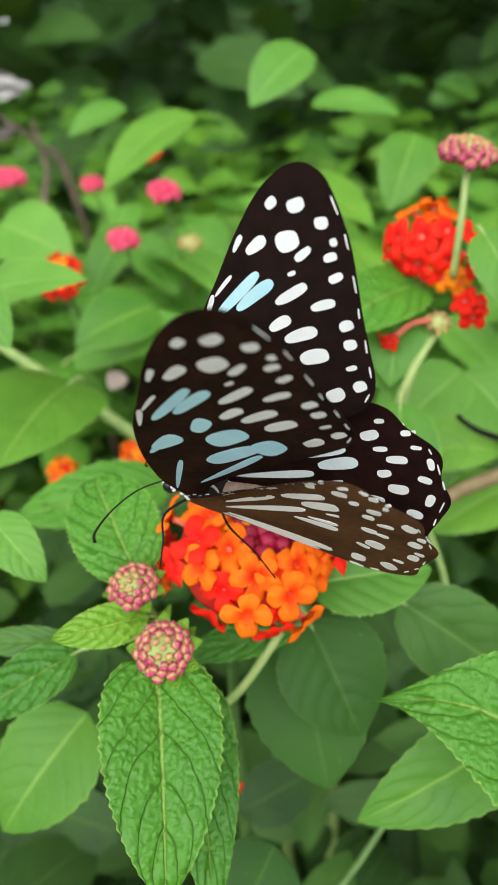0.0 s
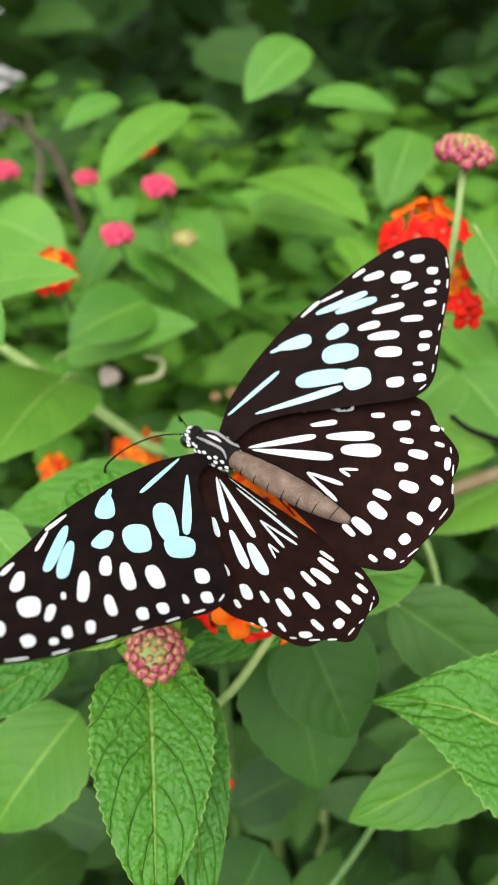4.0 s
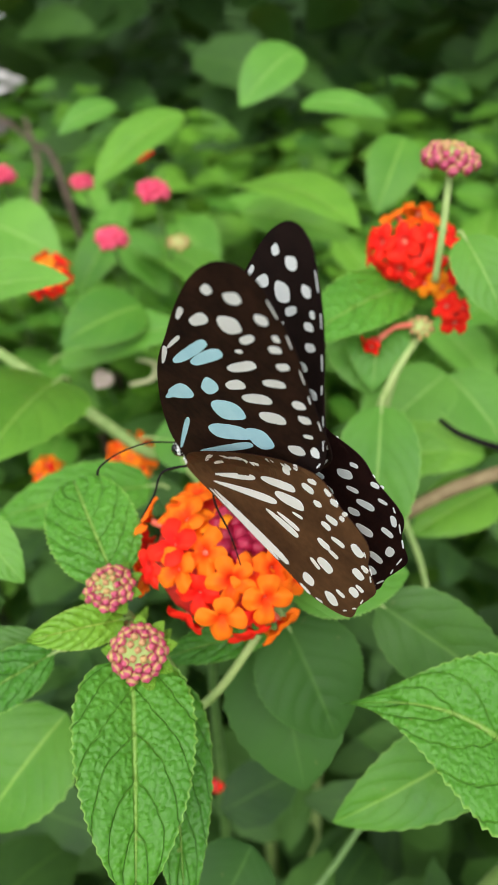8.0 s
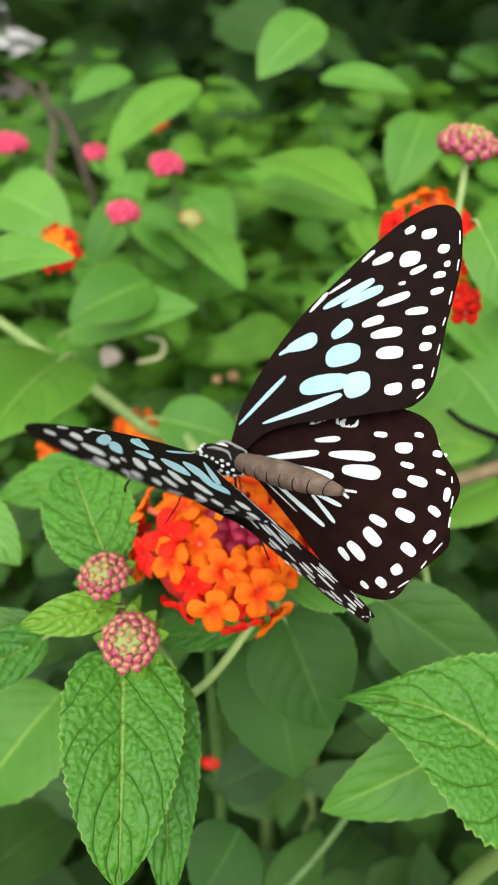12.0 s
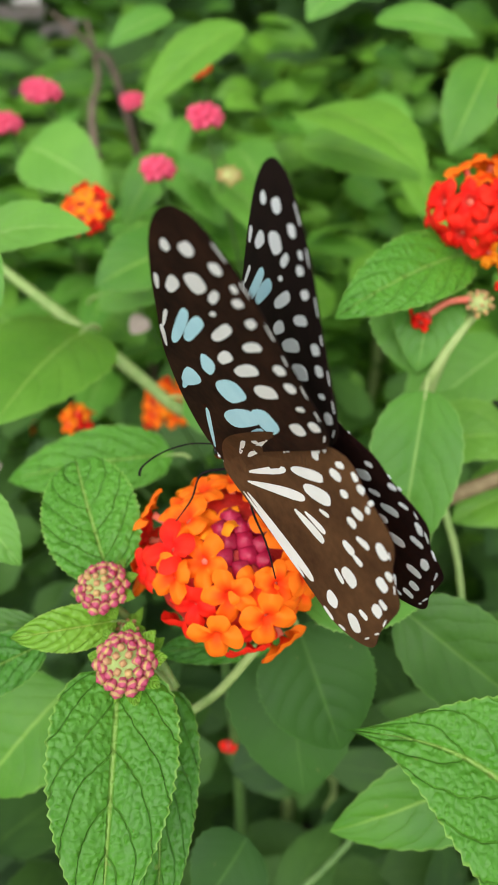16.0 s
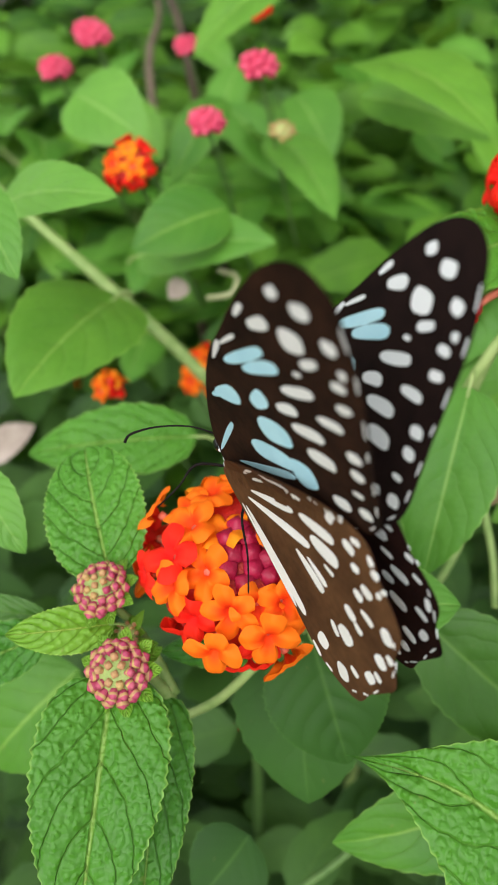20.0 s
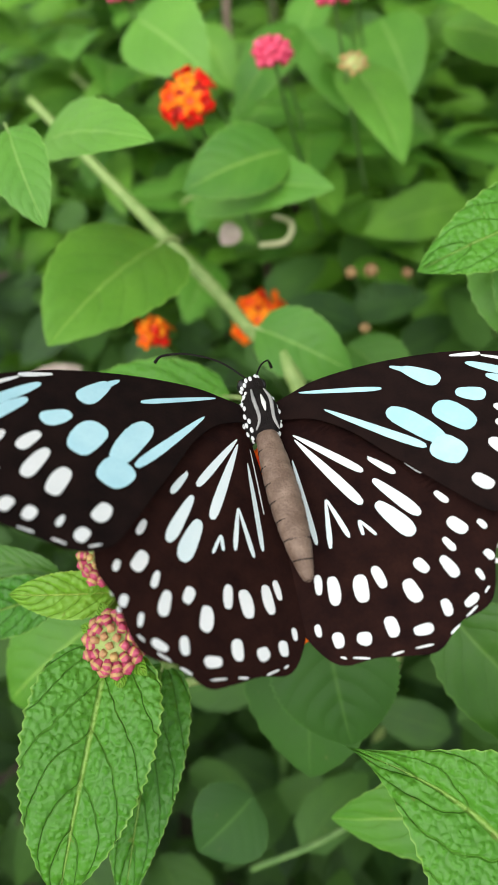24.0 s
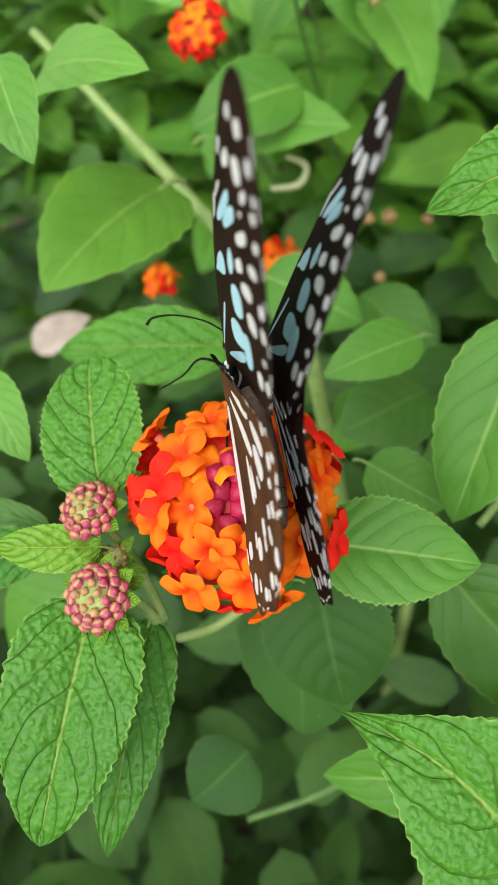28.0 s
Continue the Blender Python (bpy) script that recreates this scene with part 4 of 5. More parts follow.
FORE_DISCAL = [
    (28.7, -0.1, 31.8, -2.1, 1.7, 0.8, 'w'),
    (28.6, -2.6, 32.4, -6.0, 1.9, 0.8, 'w'),
    (27.4, -5.6, 30.4, -8.7, 2.3, 0.8, 'w'),
    (24.7, -11.1, 26.9, -12.8, 1.9, 1.0, 'w'),
    (32.4, 0.5, 36.9, -2.4, 1.7, 0.7, 'w'),
    (35.3, 8.5, 37.9, 8.2, 0.9, 0.7, 'w'),
    (36.2, 6.7, 39.3, 5.0, 1.7, 0.8, 'w'),
    (39.3, 3.3, 41.6, 0.9, 2.6, 1.0, 'w'),
    (42.7, 6.2, 44.3, 5.5, 1.3, 1.0, 'w'),
    (44.0, 3.6, 45.7, 1.9, 1.7, 1.0, 'w'),
    (44.1, -0.3, 45.1, -1.8, 1.5, 1.0, 'w'),
    (38.9, 0.2, 41.3, -1.0, 1.1, 1.0, 'w'),
    (34.5, -4.1, 37.0, -6.6, 1.4, 0.8, 'w')]
FORE_MARGIN = [
    (28.1, -13.6, 29.6, -14.8, 1.5, 1.0, 'w'),
    (40.9, -3.1, 42.2, -4.4, 1.1, 1.0, 'w'),
    (43.0, -3.0, 43.7, -3.7, 1.0, 1.0, 'w'),
    (36.7, 0.4, 37.6, -0.4, 0.6, 1.0, 'w'),
    (38.9, -4.8, 40.5, -6.0, 1.1, 1.0, 'w'),
    (34.3, -8.5, 35.8, -9.8, 1.4, 1.0, 'w'),
    (32.5, -10.0, 33.8, -11.3, 1.4, 1.0, 'w'),
    (29.9, -11.6, 31.0, -12.7, 0.7, 1.0, 'w'),
    (41.1, -7.2, 39.4, -8.5, 0.24, 1.0, 'w'),
    (37.9, -9.5, 36.8, -10.2, 0.24, 1.0, 'w'),
    (34.8, -12.0, 33.4, -13.0, 0.24, 1.0, 'w'),
    (32.0, -14.0, 30.8, -14.9, 0.24, 1.0, 'w'),
    (44.9, -4.2, 43.5, -5.4, 0.24, 1.0, 'w'),
    (47.9, -0.8, 46.4, -2.6, 0.24, 1.0, 'w'),
    (28.7, -15.7, 27.3, -15.7, 0.24, 1.0, 'w')]
HIND_CELL = [
    (1.6, -3.3, 9.9, -10.7, 1.5, 0.35, 'p'),
    (1.7, -4.0, 8.9, -15.1, 2.0, 0.25, 'p'),
    (1.0, -6.9, 2.3, -19.3, 1.0, 0.4, 'p'),
    (4.4, -13.5, 3.9, -20.1, 0.8, 0.6, 'p'),
    (4.5, -13.5, 6.5, -19.1, 0.8, 0.6, 'p'),
    (8.0, -17.1, 8.2, -19.1, 0.6, 0.7, 'p'),
    (8.1, -17.1, 9.8, -19.4, 0.5, 0.7, 'p'),
    (10.8, -8.9, 13.8, -11.8, 1.0, 0.8, 'p'),
    (10.8, -12.0, 15.6, -17.9, 1.8, 0.7, 'p'),
    (10.6, -15.2, 14.3, -20.2, 2.4, 0.8, 'p'),
    (-0.1, -4.7, 0.6, -14.4, 0.24, 0.5, 'w')]
HIND_OUTER = [
    (17.9, -15.3, 19.2, -17.0, 0.9, 1.0, 'w'),
    (18.6, -19.1, 20.4, -21.1, 1.7, 1.0, 'w'),
    (17.5, -21.3, 18.5, -23.1, 0.9, 1.0, 'w'),
    (16.7, -23.5, 18.0, -26.2, 1.5, 0.9, 'w'),
    (13.6, -23.3, 14.8, -25.0, 1.4, 1.0, 'w'),
    (12.0, -25.5, 13.0, -28.3, 1.8, 1.0, 'w'),
    (8.6, -23.2, 9.4, -26.0, 1.4, 0.9, 'w'),
    (6.7, -23.9, 6.6, -27.3, 1.9, 1.0, 'w'),
    (3.4, -23.5, 3.3, -27.1, 1.6, 1.0, 'w'),
    (1.7, -23.0, 1.5, -25.5, 1.0, 1.0, 'w'),
    (15.8, -28.5, 16.0, -30.5, 1.2, 1.0, 'w'),
    (18.0, -29.7, 19.7, -28.6, 1.0, 1.0, 'w'),
    (20.3, -25.7, 20.8, -27.1, 0.7, 1.0, 'w')]
HIND_MARGIN = [
    (21.8, -23.7, 22.5, -24.9, 1.0, 1.0, 'w'),
    (22.0, -19.9, 22.7, -21.1, 0.8, 1.0, 'w'),
    (11.6, -31.6, 13.9, -31.4, 1.3, 1.0, 'w'),
    (9.1, -29.4, 9.4, -31.8, 1.6, 1.0, 'w'),
    (5.0, -31.2, 6.7, -31.6, 1.6, 1.0, 'w'),
    (2.7, -30.2, 2.9, -32.0, 1.4, 1.0, 'w'),
    (0.6, -28.9, 0.7, -30.4, 0.8, 1.0, 'w'),
    (2.7, -33.0, 3.4, -33.3, 0.24, 1.0, 'w'),
    (4.1, -33.3, 6.1, -33.7, 0.24, 1.0, 'w'),
    (8.6, -33.7, 10.0, -33.5, 0.24, 1.0, 'w'),
    (11.4, -33.4, 13.5, -33.3, 0.24, 1.0, 'w'),
    (15.6, -32.5, 16.9, -31.6, 0.24, 1.0, 'w'),
    (17.8, -30.9, 19.3, -29.9, 0.24, 1.0, 'w'),
    (20.5, -28.6, 21.2, -27.9, 0.24, 1.0, 'w')]
HIND_BELOW = [
    (1.3, -24.6, 1.7, -26.8, 2.8, 1.0, 'w'),
    (1.6, -29.4, 3.3, -30.9, 2.8, 1.0, 'w'),
    (8.9, -25.2, 8.6, -28.0, 2.8, 0.8, 'w'),
    (7.3, -24.2, 6.6, -26.3, 1.2, 0.7, 'w'),
    (13.0, -23.7, 13.1, -25.9, 1.7, 0.7, 'w'),
    (12.8, -25.8, 12.9, -27.6, 1.1, 0.7, 'w'),
    (15.9, -25.2, 16.5, -27.4, 1.2, 0.7, 'w'),
    (17.0, -23.0, 17.3, -24.6, 1.4, 0.8, 'w'),
    (19.0, -23.1, 19.5, -25.0, 1.5, 0.8, 'w'),
    (19.4, -20.8, 20.2, -21.9, 1.1, 1.0, 'w'),
    (20.7, -18.2, 21.2, -20.2, 1.5, 0.8, 'w'),
    (22.4, -18.7, 23.3, -19.9, 0.9, 1.0, 'w'),
    (23.7, -21.2, 23.3, -22.4, 1.0, 0.8, 'w'),
    (22.6, -22.6, 23.0, -23.8, 1.2, 1.0, 'w'),
    (21.2, -24.7, 21.3, -25.5, 1.0, 1.0, 'w'),
    (22.6, -24.8, 22.4, -25.4, 1.1, 1.0, 'w'),
    (18.5, -28.0, 17.7, -30.0, 1.9, 0.9, 'w'),
    (9.1, -31.2, 9.1, -32.8, 2.3, 0.9, 'w'),
    (5.7, -29.9, 5.9, -31.5, 1.1, 0.8, 'w'),
    (11.1, -31.6, 11.1, -33.0, 1.1, 0.8, 'w'),
    (13.9, -30.0, 13.6, -31.9, 2.0, 0.9, 'w'),
    (16.0, -30.6, 16.0, -31.8, 1.3, 0.8, 'w')]
HIND_BELOW_CELL = [
    (5.3, -4.7, 13.4, -11.5, 1.5, 0.4, 'w'),
    (14.4, -12.3, 18.5, -17.7, 2.0, 0.6, 'w'),
    (3.2, -4.8, 12.5, -16.0, 2.1, 0.3, 'w'),
    (13.9, -15.2, 16.6, -19.9, 2.8, 0.6, 'w'),
    (1.0, -5.2, 0.3, -21.9, 2.8, 0.3, 'w'),
    (0.2, -4.4, -1.2, -20.2, 1.2, 0.5, 'w'),
    (8.6, -14.8, 9.3, -21.2, 2.1, 0.4, 'w'),
    (10.3, -16.6, 10.9, -20.9, 1.3, 0.5, 'w'),
    (13.4, -18.7, 14.1, -20.5, 0.8, 0.6, 'w'),
    (8.7, -4.4, 19.7, -10.0, 1.4, 0.5, 'w'),
    (8.0, -3.0, 14.7, -5.0, 0.7, 0.7, 'w'),
    (14.4, -5.6, 14.7, -6.9, 1.5, 1.0, 'w'),
    (15.4, -9.8, 17.5, -12.2, 1.9, 0.8, 'w'),
    (16.4, -8.6, 15.4, -10.2, 1.8, 1.0, 'w'),
    (20.5, -14.9, 20.8, -16.1, 1.5, 1.0, 'w'),
    (21.3, -12.6, 20.6, -13.4, 1.1, 1.0, 'w'),
    (23.1, -16.2, 23.2, -16.9, 1.5, 1.0, 'w'),
    (22.2, -14.6, 21.5, -16.0, 1.5, 0.9, 'w'),
    (-1.7, -24.9, -1.9, -27.2, 0.8, 1.0, 'w'),
    (-1.4, -28.2, -0.8, -29.5, 0.5, 1.0, 'w'),
    (2.3, -32.5, 3.4, -32.9, 0.24, 1.0, 'w'),
    (5.1, -33.3, 6.1, -33.7, 0.24, 1.0, 'w'),
    (8.0, -33.7, 9.5, -33.6, 0.24, 1.0, 'w'),
    (14.6, -32.9, 15.7, -32.3, 0.24, 1.0, 'w'),
    (18.3, -30.4, 19.1, -29.8, 0.24, 1.0, 'w')]


def camber(x, y):
    """The gentle bow of a wing, in mm."""
    return 0.0012 * x * x * 0.35 - 0.0009 * (y + 5) ** 2


def smooth_loop(pts, steps=5):
    out, n = [], len(pts)
    for i in range(n):
        p0, p1, p2, p3 = [Vector(pts[(i + k) % n]) for k in (-1, 0, 1, 2)]
        for k in range(steps):
            t = k / steps
            out.append(0.5 * ((2 * p1) + (p2 - p0) * t + (2 * p0 - 5 * p1 + 4 * p2 - p3) * t * t + (3 * p1 - p0 - 3 * p2 + p3) * t ** 3))
    return out


def tuck(x, y):
    """How far the front edge of a hindwing bends under the forewing, in mm."""
    return -0.08 * max(0.0, (x - 5) * 0.62 + (y + 4.5) * 0.78) ** 2


def plate(name, loop, thick, mats, mirror, lift=0.0, grid=None, hind=False):
    """A thin closed plate over a loop in mm; upper and lower side have their own material."""
    bm = bmesh.new()
    top = [bm.verts.new((p[0], p[1], 0)) for p in loop]
    f = bm.faces.new(top)
    if f.normal.z < 0 or sum(a[0] * b[1] - b[0] * a[1] for a, b in zip(loop, loop[1:] + loop[:1])) < 0:
        f.normal_flip()
    bmesh.ops.triangulate(bm, faces=bm.faces[:])
    if grid:
        for _ in range(grid):
            long = [e for e in bm.edges if e.calc_length() > 3.0]
            if long:
                bmesh.ops.subdivide_edges(bm, edges=long, cuts=1)
                bmesh.ops.triangulate(bm, faces=bm.faces[:])
    bm.verts.index_update()
    flat = [v.co.copy() for v in bm.verts]
    tris = [tuple(v.index for v in fc.verts) for fc in bm.faces]
    rim = [(e.verts[0].index, e.verts[1].index) for e in bm.edges if e.is_boundary]
    bm.free()
    n = len(flat)
    sx = -1 if mirror else 1
    verts = [Vector((sx * p.x, p.y, camber(p.x, p.y) + (tuck(p.x, p.y) if hind else 0.0) + s * thick / 2 + lift)) * 0.001 for s in (1, -1) for p in flat]
    faces, index = [], []
    for t in tris:
        up = t if not mirror else t[::-1]
        faces += [up, tuple(i + n for i in up[::-1])]
        index += [0, 1]
    for a, b in rim:
        faces.append((a, b, b + n, a + n))
        index.append(0)
    return mesh(name, verts, faces, mats, None, index, smooth=False)


def mark_loop(x0, y0, x1, y1, w, taper):
    """An elongated scale patch from end to end; taper narrows its inner end."""
    d = Vector((x1 - x0, y1 - y0))
    ln = max(d.length, 0.3)
    d.normalize()
    s = Vector((-d.y, d.x))
    loop = []
    for k in range(18):
        a = 2 * math.pi * k / 18
        u = 0.5 + 0.5 * math.copysign(abs(math.cos(a)) ** 0.75, math.cos(a))
        v = 0.5 * w * math.copysign(abs(math.sin(a)) ** 0.75, math.sin(a)) * (taper + (1 - taper) * u)
        wob = 1 + 0.06 * math.sin(3 * a + x0)
        loop.append((x0 + d.x * ln * u + s.x * v * wob, y0 + d.y * ln * u + s.y * v * wob))
    return loop


def wing(parent, name, edge, marks, mats, mirror, lift, label, below=()):
    """A wing with its scale patches; those in below show on the lower side only."""
    hind = name == "hindwing"
    loop = [tuple(p) for p in smooth_loop(edge)]
    if hind:
        # shallow scallops between the veins along the outer edge
        loop = [(x * (1 + k_), y * (1 + k_)) for x, y in loop for k_ in [0.014 * math.sin(0.62 * math.atan2(-y, x + 6) * 40) if y < -15 else 0.0]]
    ob = new(name, plate(name, loop, 0.12, mats, mirror, lift, 4, hind))
    ob.parent = parent
    tagged(ob, label)
    tones = {"b": SCALE_BLUE, "p": SCALE_PALE, "w": SCALE_WHITE}
    for rows, thick, rise in ((marks, 0.1 if below else 0.2, 0.06 if below else 0.0), (below, 0.1, -0.06)):
        for x0, y0, x1, y1, w, taper, tone in rows:
            m = tones[tone]
            p = new("spot", plate("spot", mark_loop(x0, y0, x1, y1, w * 0.96, taper), thick, [m, m if tone == "b" else SCALE_CREAM], mirror, lift + rise, 1, hind))
            p.parent = ob
    return ob


butterfly = thing("butterfly", (0, 0, 0.56), "black butterfly with pale blue and white spots on the flower", "butterfly")
WINGS = {}
for side_name, mirror_ in (("R", False), ("L", True)):
    WINGS[side_name] = (
        wing(butterfly, "forewing", FORE_EDGE, FORE_BLUE + FORE_DISCAL + FORE_MARGIN, [WING_TOP, WING_UNDER], mirror_, 0.35, "black forewing with pale blue streaks and white spots"),
        wing(butterfly, "hindwing", HIND_EDGE, HIND_CELL + HIND_OUTER + HIND_MARGIN, [WING_TOP_HIND, WING_UNDER_HIND], mirror_, -0.9, "dark brown hindwing with white spots, paler brown below", HIND_BELOW + HIND_BELOW_CELL))


def body_part(name, data, parent, at=(0, 0, 0), turn=(0, 0, 0), label=""):
    ob = new(name, data)
    ob.parent = parent
    ob.matrix_basis = pose(*at, *turn)
    return tagged(ob, label)


thorax = body_part("thorax", ball("thorax", FUR_BLACK, 0.0026, 0.0046, 0.0027, 14, 20, 0.04, 1), butterfly, (0, 0.0006, 0.0002), label="black thorax with white dots")
head = body_part("head", ball("head", FUR_BLACK, 0.0019, 0.0016, 0.0017, 10, 16, 0.04, 2), butterfly, (0, 0.0060, 0.0), label="black head with white dots")
for sx in (-1, 1):
    body_part("eye", ball("eye", EYE, 0.0008, 0.0011, 0.0012), head, (sx * 0.0014, 0.0003, 0))
dot = ball("white_dot", SCALE_WHITE, 0.00027, 0.00046, 0.00027, 6, 8)
for k in range(60):
    # dots sit on the sides and the breast, two pale lines run along the back
    y_ = -0.0038 + 0.0078 * ((k * 0.7549) % 1)
    a_ = 0.55 - 4.24 * ((k * 0.5698) % 1)
    r_ = math.sqrt(max(0.05, 1 - (y_ / 0.0046) ** 2))
    body_part("white_dot", dot, thorax, (0.0026 * r_ * math.cos(a_), y_, 0.0027 * r_ * math.sin(a_)))
for sx in (-1, 1):
    body_part("pale_line", tube([(sx * 0.0009, 0.0035, 0.0018), (sx * 0.0012, 0.001, 0.0025), (sx * 0.0010, -0.002, 0.0023), (sx * 0.0016, -0.0034, 0.0015)], [0.0001, 0.0003, 0.00026, 0.0001], SCALE_GREY, "pale_line", 6, (0, 0, 0)), thorax)
body_part("pale_line", tube([(0, 0.002, 0.0024), (0, 0.0002, 0.0027), (0, -0.001, 0.0026)], [0.0001, 0.00035, 0.0001], SCALE_CREAM, "pale_line", 6, (0, 0, 0)), thorax)
for k in range(18):
    p_, a_ = 0.3 + 2.0 * ((k * 0.7549) % 1), k * 2.4
    body_part("white_dot", dot, head, (0.0019 * math.sin(p_) * math.cos(a_), 0.0016 * math.cos(p_), 0.0017 * math.sin(p_) * math.sin(a_)))


def abdomen_mesh():
    verts, faces = [], []
    rows, seg = 64, 18
    for i in range(rows + 1):
        t = i / rows
        r = 0.0019 * (0.8 + 0.32 * math.sin(math.pi * t ** 0.9) - 0.5 * t ** 5) * (1 - 0.05 * (1 - abs(math.sin(math.pi * t * 8))) ** 3)
        if i == rows:
            r = 0.0004
        for k in range(seg):
            a = 2 * math.pi * k / seg
            verts.append((r * math.cos(a), -0.003 - 0.0215 * t, r * 0.95 * math.sin(a) + 0.0006 + 0.0004 * t))
    for i in range(rows):
        for k in range(seg):
            a, b = i * seg + k, i * seg + (k + 1) % seg
            faces.append((a, a + seg, b + seg, b))
    faces.append(tuple(range(rows * seg, rows * seg + seg)))
    return mesh("abdomen", verts, faces, ABDOMEN)


abdomen = body_part("abdomen", abdomen_mesh(), butterfly, label="grey-brown ringed abdomen")
for k in range(1, 8):
    t_ = k / 8
    r_ = 0.0019 * (0.8 + 0.32 * math.sin(math.pi * t_ ** 0.9) - 0.5 * t_ ** 5) * 0.965
    ring = [(r_ * math.cos(a_), -0.003 - 0.0215 * t_ - 0.0004 * math.sin(a_), r_ * 0.95 * math.sin(a_) + 0.0005 + 0.0004 * t_) for a_ in [0.2618 * n_ for n_ in range(25)]]
    body_part("segment_line", tube(ring, [0.0001] * 25, FUR_BLACK, "segment_line", 4, (0, 0, 0)), abdomen)
for pts in ([(-0.0006, 0.0072, 0.0006), (-0.0040, 0.0104, 0.0010), (-0.0082, 0.0130, 0.0002), (-0.0115, 0.0148, -0.0018), (-0.0126, 0.0146, -0.0030)],
            [(0.0006, 0.0072, 0.0004), (0.0024, 0.0108, -0.0006), (0.0046, 0.0140, -0.0030), (0.0060, 0.0158, -0.0058), (0.0064, 0.0160, -0.0068)]):
    body_part("antenna", tube(pts, [0.00013, 0.00013, 0.00014, 0.0002, 0.00028], FUR_BLACK, "antenna", 6, (0, 0, 0)), butterfly, label="thin black antenna")
LEGS = [((-0.0012, 0.0030, -0.0016), (-0.0055, 0.0055, -0.0015), (-0.0085, 0.0050, -0.0045), (-0.0125, 0.0040, -0.0060)),
        ((-0.0012, -0.0020, -0.0018), (-0.0030, -0.0040, -0.0045), (-0.0040, -0.0080, -0.0080), (-0.0058, -0.0120, -0.0115)),
        ((0.0012, 0.0030, -0.0016), (0.0040, 0.0055, -0.0040), (0.0050, 0.0060, -0.0080), (0.0060, 0.0080, -0.0115)),
        ((0.0012, -0.0020, -0.0018), (0.0030, -0.0040, -0.0045), (0.0040, -0.0080, -0.0090), (0.0050, -0.0110, -0.0130))]
for pts in LEGS:
    body_part("leg", tube(pts, [0.00024, 0.0002, 0.00015, 0.00011], FUR_BLACK, "leg", 6, (0, 0, 0)), butterfly, label="thin black leg")

